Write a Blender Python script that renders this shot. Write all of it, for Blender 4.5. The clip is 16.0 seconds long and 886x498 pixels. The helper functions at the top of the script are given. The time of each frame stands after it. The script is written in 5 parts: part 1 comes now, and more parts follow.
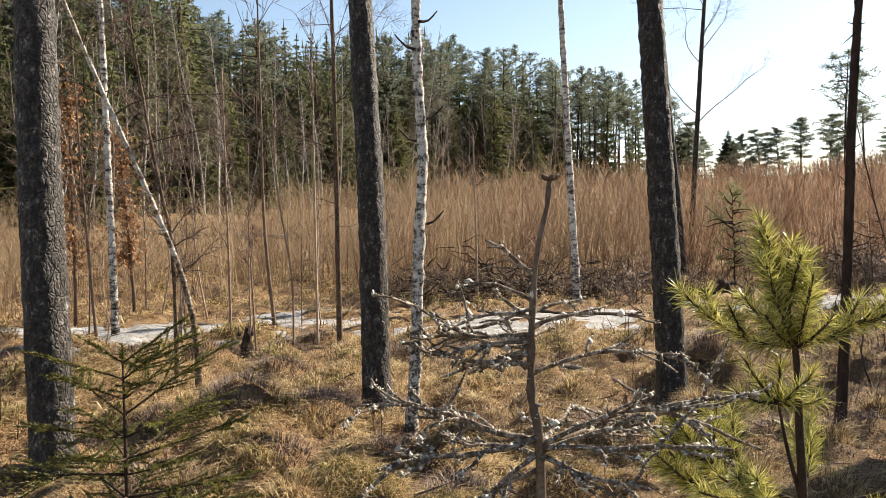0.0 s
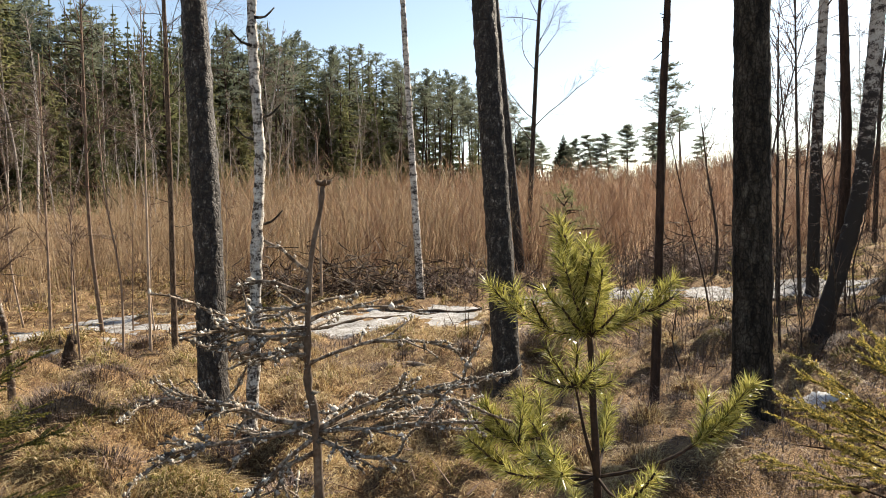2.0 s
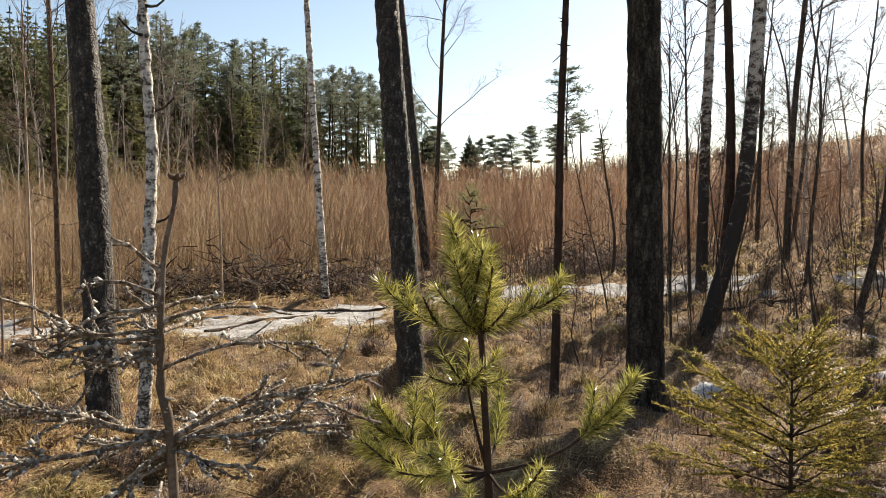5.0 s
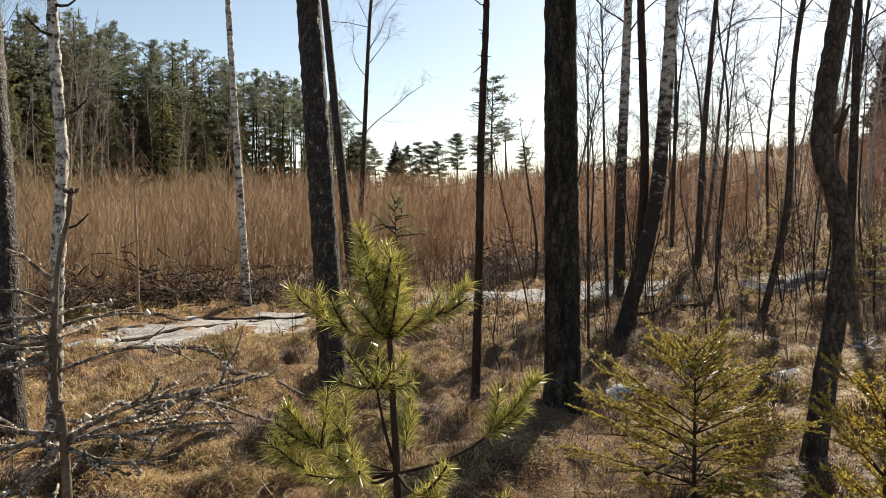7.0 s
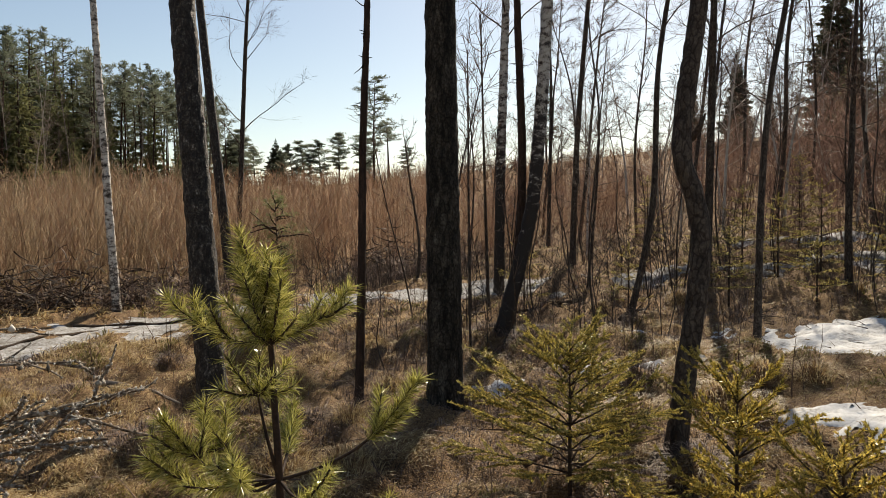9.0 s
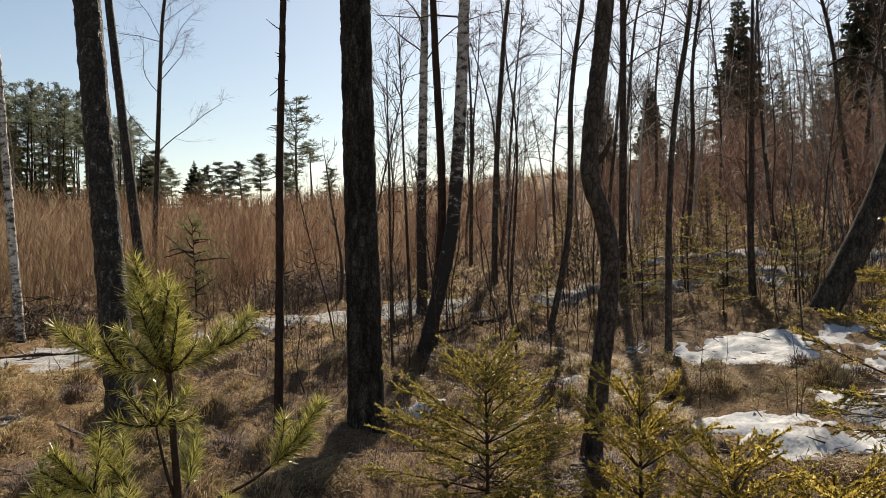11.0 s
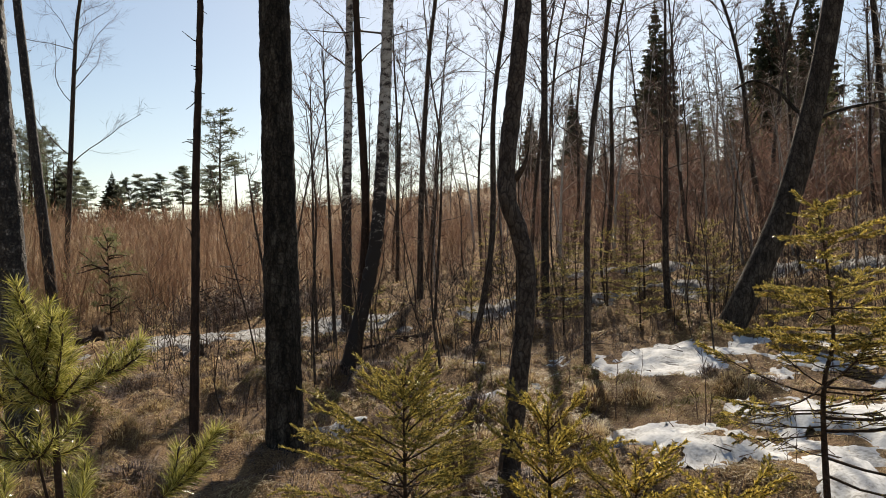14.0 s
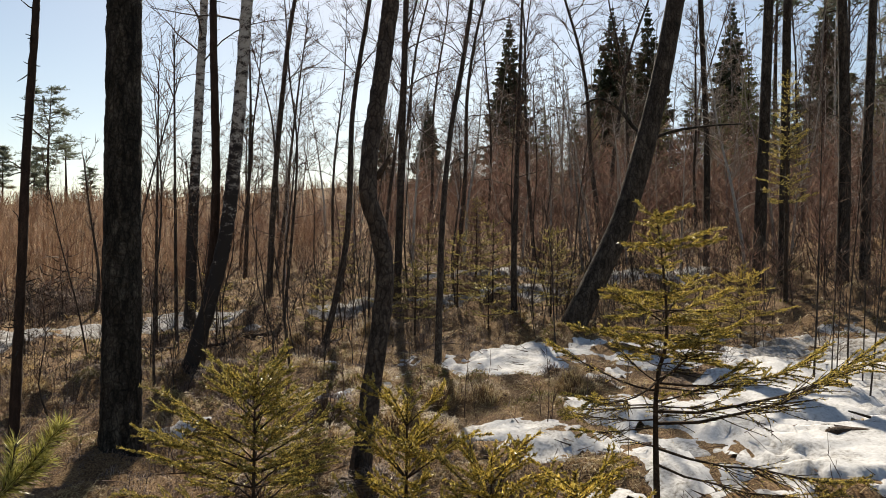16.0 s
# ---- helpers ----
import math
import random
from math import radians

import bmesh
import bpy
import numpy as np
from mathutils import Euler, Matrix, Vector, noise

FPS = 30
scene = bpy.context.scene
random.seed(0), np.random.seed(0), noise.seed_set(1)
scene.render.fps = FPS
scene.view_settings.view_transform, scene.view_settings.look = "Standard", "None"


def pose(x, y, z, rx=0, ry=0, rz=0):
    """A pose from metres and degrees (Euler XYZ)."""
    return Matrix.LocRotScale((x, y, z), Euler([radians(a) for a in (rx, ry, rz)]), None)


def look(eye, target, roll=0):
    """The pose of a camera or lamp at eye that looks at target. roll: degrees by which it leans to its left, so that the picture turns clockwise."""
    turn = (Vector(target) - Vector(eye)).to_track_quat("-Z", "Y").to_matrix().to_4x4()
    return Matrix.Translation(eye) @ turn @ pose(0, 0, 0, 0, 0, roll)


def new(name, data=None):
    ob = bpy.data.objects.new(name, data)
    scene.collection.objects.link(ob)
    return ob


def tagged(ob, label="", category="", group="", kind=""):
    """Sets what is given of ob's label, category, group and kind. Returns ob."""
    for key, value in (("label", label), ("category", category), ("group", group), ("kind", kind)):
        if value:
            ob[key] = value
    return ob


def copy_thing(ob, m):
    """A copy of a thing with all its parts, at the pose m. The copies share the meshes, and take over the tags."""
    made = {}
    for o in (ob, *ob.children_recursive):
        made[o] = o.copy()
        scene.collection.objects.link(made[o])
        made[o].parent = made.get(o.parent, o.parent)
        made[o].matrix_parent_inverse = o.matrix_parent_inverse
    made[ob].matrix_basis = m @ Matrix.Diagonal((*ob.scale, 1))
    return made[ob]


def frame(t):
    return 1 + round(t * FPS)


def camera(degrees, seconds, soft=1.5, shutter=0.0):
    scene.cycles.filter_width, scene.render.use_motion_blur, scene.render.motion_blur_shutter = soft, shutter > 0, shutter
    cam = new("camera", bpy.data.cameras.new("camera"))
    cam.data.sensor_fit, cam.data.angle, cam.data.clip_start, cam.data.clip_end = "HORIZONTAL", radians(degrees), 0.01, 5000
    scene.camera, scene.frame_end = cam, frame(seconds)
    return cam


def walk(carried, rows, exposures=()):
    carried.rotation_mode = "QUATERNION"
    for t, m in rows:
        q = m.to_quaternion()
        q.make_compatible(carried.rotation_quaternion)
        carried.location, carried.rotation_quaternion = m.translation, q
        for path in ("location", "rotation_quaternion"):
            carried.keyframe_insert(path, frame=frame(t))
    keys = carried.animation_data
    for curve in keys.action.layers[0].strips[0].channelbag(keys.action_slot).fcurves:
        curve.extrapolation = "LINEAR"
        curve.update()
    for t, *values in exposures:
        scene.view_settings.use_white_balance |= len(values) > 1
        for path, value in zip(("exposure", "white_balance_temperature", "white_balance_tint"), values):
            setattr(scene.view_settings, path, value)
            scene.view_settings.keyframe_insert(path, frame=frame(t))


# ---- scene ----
cam = camera(62.1, 16.0, 0.92)
PATH = [
    (0, (0.33, 0.629, 1.537), (0.181, 2.622, 1.456), -0.9),
    (0.5, (0.333, 0.616, 1.536), (0.277, 2.613, 1.446), -0.8),
    (1, (0.346, 0.602, 1.538), (0.424, 2.598, 1.443), -0.7),
    (1.5, (0.369, 0.585, 1.541), (0.545, 2.575, 1.448), -0.8),
    (2, (0.385, 0.579, 1.538), (0.647, 2.56, 1.45), -0.8),
    (2.5, (0.397, 0.584, 1.538), (0.708, 2.558, 1.453), -0.7),
    (3, (0.403, 0.586, 1.539), (0.729, 2.557, 1.455), -0.7),
    (3.5, (0.413, 0.599, 1.537), (0.762, 2.566, 1.453), -0.7),
    (4, (0.42, 0.606, 1.535), (0.819, 2.564, 1.449), -0.7),
    (6.5, (0.419, 0.541, 1.538), (1.072, 2.43, 1.446), -0.4),
    (7, (0.44, 0.522, 1.541), (1.138, 2.395, 1.462), -0.4),
    (7.5, (0.447, 0.475, 1.558), (1.21, 2.322, 1.485), -0.5),
    (8, (0.461, 0.482, 1.555), (1.296, 2.298, 1.482), -0.5),
    (8.5, (0.449, 0.483, 1.553), (1.351, 2.267, 1.474), -0.6),
    (9, (0.434, 0.501, 1.55), (1.419, 2.24, 1.468), -0.5),
    (9.5, (0.421, 0.517, 1.542), (1.479, 2.213, 1.468), -0.4),
    (10, (0.425, 0.507, 1.545), (1.563, 2.15, 1.48), -0.2),
    (12.5, (0.521, 0.367, 1.572), (1.683, 1.995, 1.588), -2.0),
    (13, (0.523, 0.368, 1.573), (1.701, 1.984, 1.586), -2.2),
    (13.5, (0.506, 0.368, 1.575), (1.741, 1.941, 1.584), -2.0),
    (14, (0.508, 0.396, 1.575), (1.817, 1.907, 1.58), -1.3),
    (14.5, (0.495, 0.41, 1.574), (1.863, 1.869, 1.577), -0.7),
    (15, (0.483, 0.428, 1.567), (1.924, 1.815, 1.57), -0.3),
    (15.5, (0.478, 0.434, 1.561), (2.001, 1.73, 1.563), 0.2),
    (16, (0.471, 0.435, 1.553), (2.058, 1.653, 1.559), 0.7),
]
EXPOSURES = [(0, 1.46, 7050, 10), (3.5, 1.35, 7200, 10), (7, 1.07, 7300, 10), (10, 0.72, 7300, 10), (12.5, 0.79, 7200, 10), (16, 0.71, 7150, 10)]
walk(cam, [(t, look(eye, target, roll)) for t, eye, target, roll in PATH], EXPOSURES)

# ---- sky and sun ----
SUN_AZ, SUN_EL = 48.5, 37.0  # degrees right of +y, and up
world = bpy.data.worlds.new("spring_sky")
scene.world = world
world.use_nodes = True
wt = world.node_tree
sky = wt.nodes.new("ShaderNodeTexSky")
sky.sky_type = "NISHITA"
sky.sun_disc = False
sky.sun_elevation, sky.sun_rotation = radians(SUN_EL), radians(SUN_AZ)
sky.air_density, sky.dust_density, sky.ozone_density = 1.0, 0.5, 1.0
wt.nodes["Background"].inputs["Strength"].default_value = 0.070
wt.links.new(sky.outputs[0], wt.nodes["Background"].inputs["Color"])
sun_data = bpy.data.lights.new("sun", "SUN")
sun_data.energy, sun_data.angle, sun_data.color = 5.0, radians(0.55), (1.0, 0.93, 0.82)
sun = new("sun", sun_data)
sd = Vector((math.sin(radians(SUN_AZ)) * math.cos(radians(SUN_EL)), math.cos(radians(SUN_AZ)) * math.cos(radians(SUN_EL)), math.sin(radians(SUN_EL))))
sun.matrix_world = look(sd * 60, (0, 0, 0))


# ---- materials ----
def material(name, ramp, scale=(8, 8, 8), rough=0.85, bump=0.3, bump_scale=40.0, detail=6.0, vary=0.0, island=0.0, spec=0.2, fine=0.35, transl=0.0, dist=0.01):
    """A ramp of colours over noise at two scales, with relief; vary: change from object to object; island: from piece to piece."""
    m = bpy.data.materials.new(name)
    m.use_nodes = True
    t = m.node_tree
    n, link = t.nodes, t.links.new
    bsdf = n["Principled BSDF"]
    bsdf.inputs["Roughness"].default_value = rough
    bsdf.inputs["Specular IOR Level"].default_value = spec
    co = n.new("ShaderNodeTexCoord")
    mp = n.new("ShaderNodeMapping")
    mp.inputs["Scale"].default_value = scale
    link(co.outputs["Object"], mp.inputs["Vector"])
    big = n.new("ShaderNodeTexNoise")
    big.inputs["Scale"].default_value = 1.0
    big.inputs["Detail"].default_value = detail
    big.inputs["Roughness"].default_value = 0.62
    link(mp.outputs[0], big.inputs["Vector"])
    small = n.new("ShaderNodeTexNoise")
    small.inputs["Scale"].default_value = bump_scale
    small.inputs["Detail"].default_value = 4.0
    link(co.outputs["Object"], small.inputs["Vector"])
    mixv = n.new("ShaderNodeMix")
    mixv.inputs["Factor"].default_value = fine
    link(big.outputs["Fac"], mixv.inputs["A"])
    link(small.outputs["Fac"], mixv.inputs["B"])
    fac = mixv.outputs[0]
    if vary or island:
        src = n.new("ShaderNodeObjectInfo") if vary else n.new("ShaderNodeNewGeometry")
        ma = n.new("ShaderNodeMath")
        ma.operation = "MULTIPLY_ADD"
        ma.inputs[1].default_value = vary or island
        ma.inputs[2].default_value = -(vary or island) / 2
        link(src.outputs["Random" if vary else "Random Per Island"], ma.inputs[0])
        ad = n.new("ShaderNodeMath")
        link(fac, ad.inputs[0])
        link(ma.outputs[0], ad.inputs[1])
        fac = ad.outputs[0]
    cr = n.new("ShaderNodeValToRGB")
    els = cr.color_ramp.elements
    while len(els) < len(ramp):
        els.new(0.5)
    for e, (p, c) in zip(els, ramp):
        e.position, e.color = p, (*c, 1)
    link(fac, cr.inputs[0])
    link(cr.outputs[0], bsdf.inputs["Base Color"])
    if bump:
        b = n.new("ShaderNodeBump")
        b.inputs["Strength"].default_value = bump
        b.inputs["Distance"].default_value = dist
        link(small.outputs["Fac"], b.inputs["Height"])
        link(b.outputs[0], bsdf.inputs["Normal"])
    if transl:
        tr = n.new("ShaderNodeBsdfTranslucent")
        link(cr.outputs[0], tr.inputs["Color"])
        mx = n.new("ShaderNodeMixShader")
        mx.inputs[0].default_value = transl
        link(bsdf.outputs[0], mx.inputs[1])
        link(tr.outputs[0], mx.inputs[2])
        link(mx.outputs[0], n["Material Output"].inputs["Surface"])
    return m


GROUND = material("bog_ground", [(0.30, (0.025, 0.016, 0.010)), (0.42, (0.092, 0.053, 0.028)), (0.53, (0.215, 0.132, 0.066)), (0.66, (0.40, 0.282, 0.15))], (3.5, 3.5, 3.5), 0.95, 1.0, 85, fine=0.55, dist=0.03)
STRAW = material("dry_sedge", [(0.27, (0.10, 0.05, 0.023)), (0.42, (0.30, 0.193, 0.085)), (0.56, (0.48, 0.365, 0.185)), (0.75, (0.59, 0.475, 0.27))], (1.6, 1.6, 1.6), 0.55, 0, 30, island=0.5, spec=0.35, transl=0.45, fine=0.2)
HEATHER = material("dark_heather", [(0.2, (0.03, 0.022, 0.017)), (0.5, (0.13, 0.086, 0.068)), (0.8, (0.31, 0.228, 0.182))], (2, 2, 2), 0.75, 0, 30, island=0.6, spec=0.3)
MOSS = material("green_moss", [(0.25, (0.06, 0.06, 0.015)), (0.6, (0.20, 0.18, 0.04)), (0.8, (0.30, 0.25, 0.07))], (3, 3, 3), 0.9, 0, 30, island=0.4, transl=0.2)
PINE_BARK = material("pine_bark", [(0.40, (0.013, 0.010, 0.008)), (0.50, (0.036, 0.029, 0.024)), (0.57, (0.08, 0.068, 0.058)), (0.66, (0.30, 0.28, 0.255))], (24, 24, 13), 0.7, 0.8, 60, fine=0.35, spec=0.4, dist=0.012)


def furrowed(m, scale, depth):
    """Lays dark cracks between long bark plates over a material's colour."""
    t = m.node_tree
    n, link = t.nodes, t.links.new
    mp = n.new("ShaderNodeMapping")
    mp.inputs["Scale"].default_value = scale
    co = n["Texture Coordinate"]
    wob = n.new("ShaderNodeTexNoise")
    wob.inputs["Scale"].default_value = 9.0
    wv = n.new("ShaderNodeVectorMath")
    wv.operation = "MULTIPLY_ADD"
    wv.inputs[1].default_value = (0.09, 0.09, 0.22)
    link(co.outputs["Object"], wob.inputs["Vector"])
    link(wob.outputs["Color"], wv.inputs[0])
    link(co.outputs["Object"], wv.inputs[2])
    link(wv.outputs[0], mp.inputs["Vector"])
    vo = n.new("ShaderNodeTexVoronoi")
    vo.feature = "DISTANCE_TO_EDGE"
    vo.inputs["Scale"].default_value = 1.0
    link(mp.outputs[0], vo.inputs["Vector"])
    cr = n.new("ShaderNodeValToRGB")
    cr.color_ramp.elements[0].color = (0.38, 0.36, 0.35, 1)
    cr.color_ramp.elements[1].position = 0.16
    link(vo.outputs["Distance"], cr.inputs[0])
    mx = n.new("ShaderNodeMix")
    mx.data_type, mx.blend_type = "RGBA", "MULTIPLY"
    mx.inputs["Factor"].default_value = 1.0
    bs = n["Principled BSDF"]
    old = bs.inputs["Base Color"].links[0].from_socket
    link(old, mx.inputs["A"])
    link(cr.outputs[0], mx.inputs["B"])
    link(mx.outputs["Result"], bs.inputs["Base Color"])
    bm = n.new("ShaderNodeBump")
    bm.inputs["Strength"].default_value = 0.6
    bm.inputs["Distance"].default_value = depth
    link(cr.outputs[0], bm.inputs["Height"])
    link(bs.inputs["Normal"].links[0].from_socket, bm.inputs["Normal"])
    link(bm.outputs[0], bs.inputs["Normal"])
    return m


def birch_foot(m, low=0.0, high=1.2, dark=0.075):
    """Old birches have rough dark bark near the ground that thins out upwards."""
    t = m.node_tree
    n, link = t.nodes, t.links.new
    co = n["Texture Coordinate"]
    sep = n.new("ShaderNodeSeparateXYZ")
    link(co.outputs["Object"], sep.inputs[0])
    mr = n.new("ShaderNodeMapRange")
    mr.inputs["From Min"].default_value, mr.inputs["From Max"].default_value = low, high
    mr.inputs["To Min"].default_value, mr.inputs["To Max"].default_value = dark, 0.0
    link(sep.outputs["Z"], mr.inputs["Value"])
    cr = n["Color Ramp"]
    sub = n.new("ShaderNodeMath")
    sub.operation = "SUBTRACT"
    link(cr.inputs[0].links[0].from_socket, sub.inputs[0])
    link(mr.outputs[0], sub.inputs[1])
    link(sub.outputs[0], cr.inputs[0])
    return m


furrowed(PINE_BARK, (30, 30, 14), 0.016)
# darkened pine bark: the main pine's unlit side is put into this colour
DARK_BARK = furrowed(material("dark_pine_bark", [(0.38, (0.012, 0.010, 0.008)), (0.48, (0.03, 0.025, 0.019)), (0.56, (0.06, 0.051, 0.04)), (0.68, (0.13, 0.115, 0.092))], (15, 15, 4.5), 0.9, 0.6, 60, fine=0.28, dist=0.008), (26, 26, 8), 0.010)
MID_BARK = furrowed(material("brown_pine_bark", [(0.36, (0.022, 0.017, 0.013)), (0.48, (0.05, 0.04, 0.031)), (0.58, (0.085, 0.069, 0.055)), (0.7, (0.15, 0.125, 0.10))], (12, 12, 4.5), 0.9, 0.6, 60, fine=0.25, dist=0.008), (24, 24, 8), 0.010)
RED_BARK = material("thin_pine_bark", [(0.3, (0.014, 0.009, 0.007)), (0.5, (0.04, 0.024, 0.017)), (0.75, (0.10, 0.062, 0.042))], (30, 30, 9), 0.85, 0.5, 120, dist=0.004)
GREY_BARK = material("alder_bark", [(0.3, (0.025, 0.02, 0.017)), (0.5, (0.07, 0.054, 0.043)), (0.75, (0.17, 0.14, 0.115))], (16, 16, 9), 0.85, 0.6, 70, dist=0.006)
furrowed(GREY_BARK, (26, 26, 9), 0.006)
TWIG = material("twig_bark", [(0.3, (0.05, 0.03, 0.022)), (0.55, (0.12, 0.075, 0.055)), (0.8, (0.22, 0.15, 0.11))], (4, 4, 4), 0.75, 0, 20, island=0.35)
BIRCH_BARK = material("birch_bark", [(0.40, (0.03, 0.025, 0.022)), (0.45, (0.13, 0.11, 0.095)), (0.49, (0.44, 0.41, 0.37)), (0.64, (0.70, 0.67, 0.62))], (8, 8, 17), 0.7, 0.35, 60, fine=0.35, dist=0.004)
birch_foot(BIRCH_BARK)
BIRCH_FAR = material("pale_birch_bark", [(0.3, (0.12, 0.10, 0.085)), (0.5, (0.30, 0.27, 0.24)), (0.75, (0.52, 0.49, 0.45))], (3, 3, 9), 0.8, 0, 20, vary=0.3)
FAR_TWIG = material("pale_far_twigs", [(0.3, (0.10, 0.075, 0.06)), (0.55, (0.21, 0.165, 0.135)), (0.8, (0.34, 0.28, 0.24))], (4, 4, 4), 0.75, 0, 20, vary=0.35, transl=0.3)
POLE = material("pale_sapling_bark", [(0.3, (0.13, 0.085, 0.06)), (0.55, (0.28, 0.205, 0.15)), (0.8, (0.45, 0.36, 0.28))], (5, 5, 8), 0.75, 0, 20, vary=0.4)
OLD_BIRCH = birch_foot(material("old_birch_bark", [(0.39, (0.03, 0.025, 0.022)), (0.44, (0.11, 0.09, 0.08)), (0.485, (0.36, 0.335, 0.30)), (0.68, (0.60, 0.57, 0.53))], (8, 8, 14), 0.75, 0.5, 60, fine=0.3, dist=0.006), 1.2, 3.4, 0.2)
BROWN_FOOT = birch_foot(material("brown_footed_birch_bark", [(0.34, (0.045, 0.028, 0.018)), (0.43, (0.15, 0.10, 0.066)), (0.50, (0.40, 0.36, 0.31)), (0.64, (0.66, 0.63, 0.57))], (8, 8, 17), 0.75, 0.35, 60, fine=0.35, dist=0.004), 0.5, 2.0, 0.12)
TAN_BARK = furrowed(material("tan_bark", [(0.3, (0.05, 0.034, 0.024)), (0.5, (0.135, 0.092, 0.062)), (0.75, (0.30, 0.225, 0.16))], (16, 16, 9), 0.85, 0.6, 70, dist=0.006), (26, 26, 9), 0.004)
ROUGH_BIRCH = birch_foot(material("rough_birch_bark", [(0.38, (0.03, 0.025, 0.021)), (0.44, (0.11, 0.093, 0.08)), (0.485, (0.38, 0.35, 0.31)), (0.62, (0.68, 0.65, 0.59))], (11, 11, 22), 0.75, 0.7, 60, fine=0.4, dist=0.008), 0.0, 1.5, 0.06)
SHRUB = material("shrub_twigs", [(0.2, (0.20, 0.134, 0.082)), (0.5, (0.345, 0.255, 0.162)), (0.8, (0.50, 0.395, 0.265))], (0.12, 0.12, 0.12), 0.6, 0, 1.2, island=0.6, transl=0.45)
# darker, redder copy of the thicket twigs: their backlit look put into colour
SHRUB_BACKLIT = material("backlit_shrub_twigs", [(0.2, (0.135, 0.076, 0.050)), (0.5, (0.25, 0.150, 0.098)), (0.8, (0.37, 0.24, 0.16))], (0.12, 0.12, 0.12), 0.6, 0, 1.2, island=0.6, transl=0.45)
SHRUB_DARK = material("hill_brush", [(0.2, (0.093, 0.055, 0.044)), (0.5, (0.180, 0.110, 0.086)), (0.8, (0.267, 0.170, 0.135))], (0.12, 0.12, 0.12), 0.65, 0, 1.2, island=0.6, transl=0.45)
DRY_LEAF = material("rusty_leaves", [(0.3, (0.26, 0.13, 0.065)), (0.7, (0.44, 0.27, 0.14))], (6, 6, 6), 0.8, 0, 20, island=0.4, transl=0.3)
# spruce needles paler than real ones: haze of the far wood put into colour
SPRUCE = material("spruce_needles", [(0.2, (0.085, 0.098, 0.044)), (0.5, (0.145, 0.155, 0.070)), (0.8, (0.215, 0.21, 0.098))], (0.5, 0.5, 0.5), 0.6, 0, 6, vary=0.45, spec=0.4, transl=0.55)
# darker copy of the spruce needles, coloured as a silhouette against the light
SPRUCE_BACKLIT = material("backlit_spruce_needles", [(0.2, (0.028, 0.034, 0.018)), (0.5, (0.055, 0.062, 0.032)), (0.8, (0.09, 0.092, 0.048))], (0.5, 0.5, 0.5), 0.6, 0, 6, vary=0.3, spec=0.4, transl=0.35)
# pine needle colour lifted and cooled to put distance haze into the crowns
PINE_HAZED = material("hazed_pine_needles", [(0.2, (0.075, 0.090, 0.062)), (0.5, (0.118, 0.136, 0.094)), (0.8, (0.165, 0.18, 0.125))], (0.5, 0.5, 0.5), 0.6, 0, 6, vary=0.4, spec=0.4, transl=0.55)
PINE_NEAR = material("sapling_needles", [(0.2, (0.12, 0.12, 0.022)), (0.5, (0.37, 0.345, 0.07)), (0.8, (0.70, 0.64, 0.22))], (5, 5, 5), 0.2, 0, 30, island=1.0, spec=0.9, transl=0.3)
SPRUCE_NEAR = material("young_spruce_needles", [(0.2, (0.08, 0.075, 0.018)), (0.5, (0.36, 0.295, 0.062)), (0.8, (0.78, 0.62, 0.19))], (4, 4, 4), 0.35, 0, 30, island=0.9, spec=0.6, transl=0.35)
SPRUCE_GOLD = material("yellowing_spruce_needles", [(0.2, (0.14, 0.115, 0.022)), (0.5, (0.52, 0.39, 0.075)), (0.8, (0.86, 0.67, 0.20))], (4, 4, 4), 0.35, 0, 30, island=0.7, spec=0.6, transl=0.48)
SPRUCE_OLIVE = material("olive_spruce_needles", [(0.2, (0.09, 0.08, 0.018)), (0.5, (0.38, 0.30, 0.06)), (0.8, (0.80, 0.62, 0.18))], (4, 4, 4), 0.35, 0, 30, island=0.9, spec=0.6, transl=0.42)
# young spruce needles with the shade by the trunk put into their colour
SPRUCE_SHADE = material("shaded_young_spruce_needles", [(0.2, (0.04, 0.046, 0.013)), (0.5, (0.11, 0.108, 0.028)), (0.8, (0.27, 0.225, 0.06))], (4, 4, 4), 0.5, 0, 30, island=0.5, spec=0.35, transl=0.45)
DEAD_WOOD = material("dead_stem", [(0.3, (0.05, 0.035, 0.025)), (0.5, (0.12, 0.088, 0.064)), (0.75, (0.27, 0.22, 0.17))], (60, 60, 25), 0.85, 0.5, 300, dist=0.001)
LICHEN = material("grey_lichen", [(0.2, (0.10, 0.085, 0.065)), (0.48, (0.28, 0.255, 0.215)), (0.75, (0.58, 0.55, 0.49))], (90, 90, 90), 0.95, 0.5, 400, island=0.8, dist=0.001)
CRUSTED = material("lichen_grown_twig", [(0.37, (0.045, 0.030, 0.020)), (0.49, (0.13, 0.096, 0.068)), (0.61, (0.36, 0.31, 0.25))], (130, 130, 130), 0.95, 0.6, 400, dist=0.001)
ROTTEN = material("rotten_wood", [(0.25, (0.015, 0.010, 0.008)), (0.5, (0.05, 0.033, 0.022)), (0.8, (0.15, 0.11, 0.08))], (14, 14, 14), 0.95, 0.9, 60, dist=0.02)
GREY_WOOD = material("weathered_wood", [(0.3, (0.10, 0.08, 0.065)), (0.6, (0.26, 0.22, 0.18)), (0.8, (0.40, 0.36, 0.31))], (10, 10, 10), 0.9, 0.5, 60, dist=0.005, island=0.3)
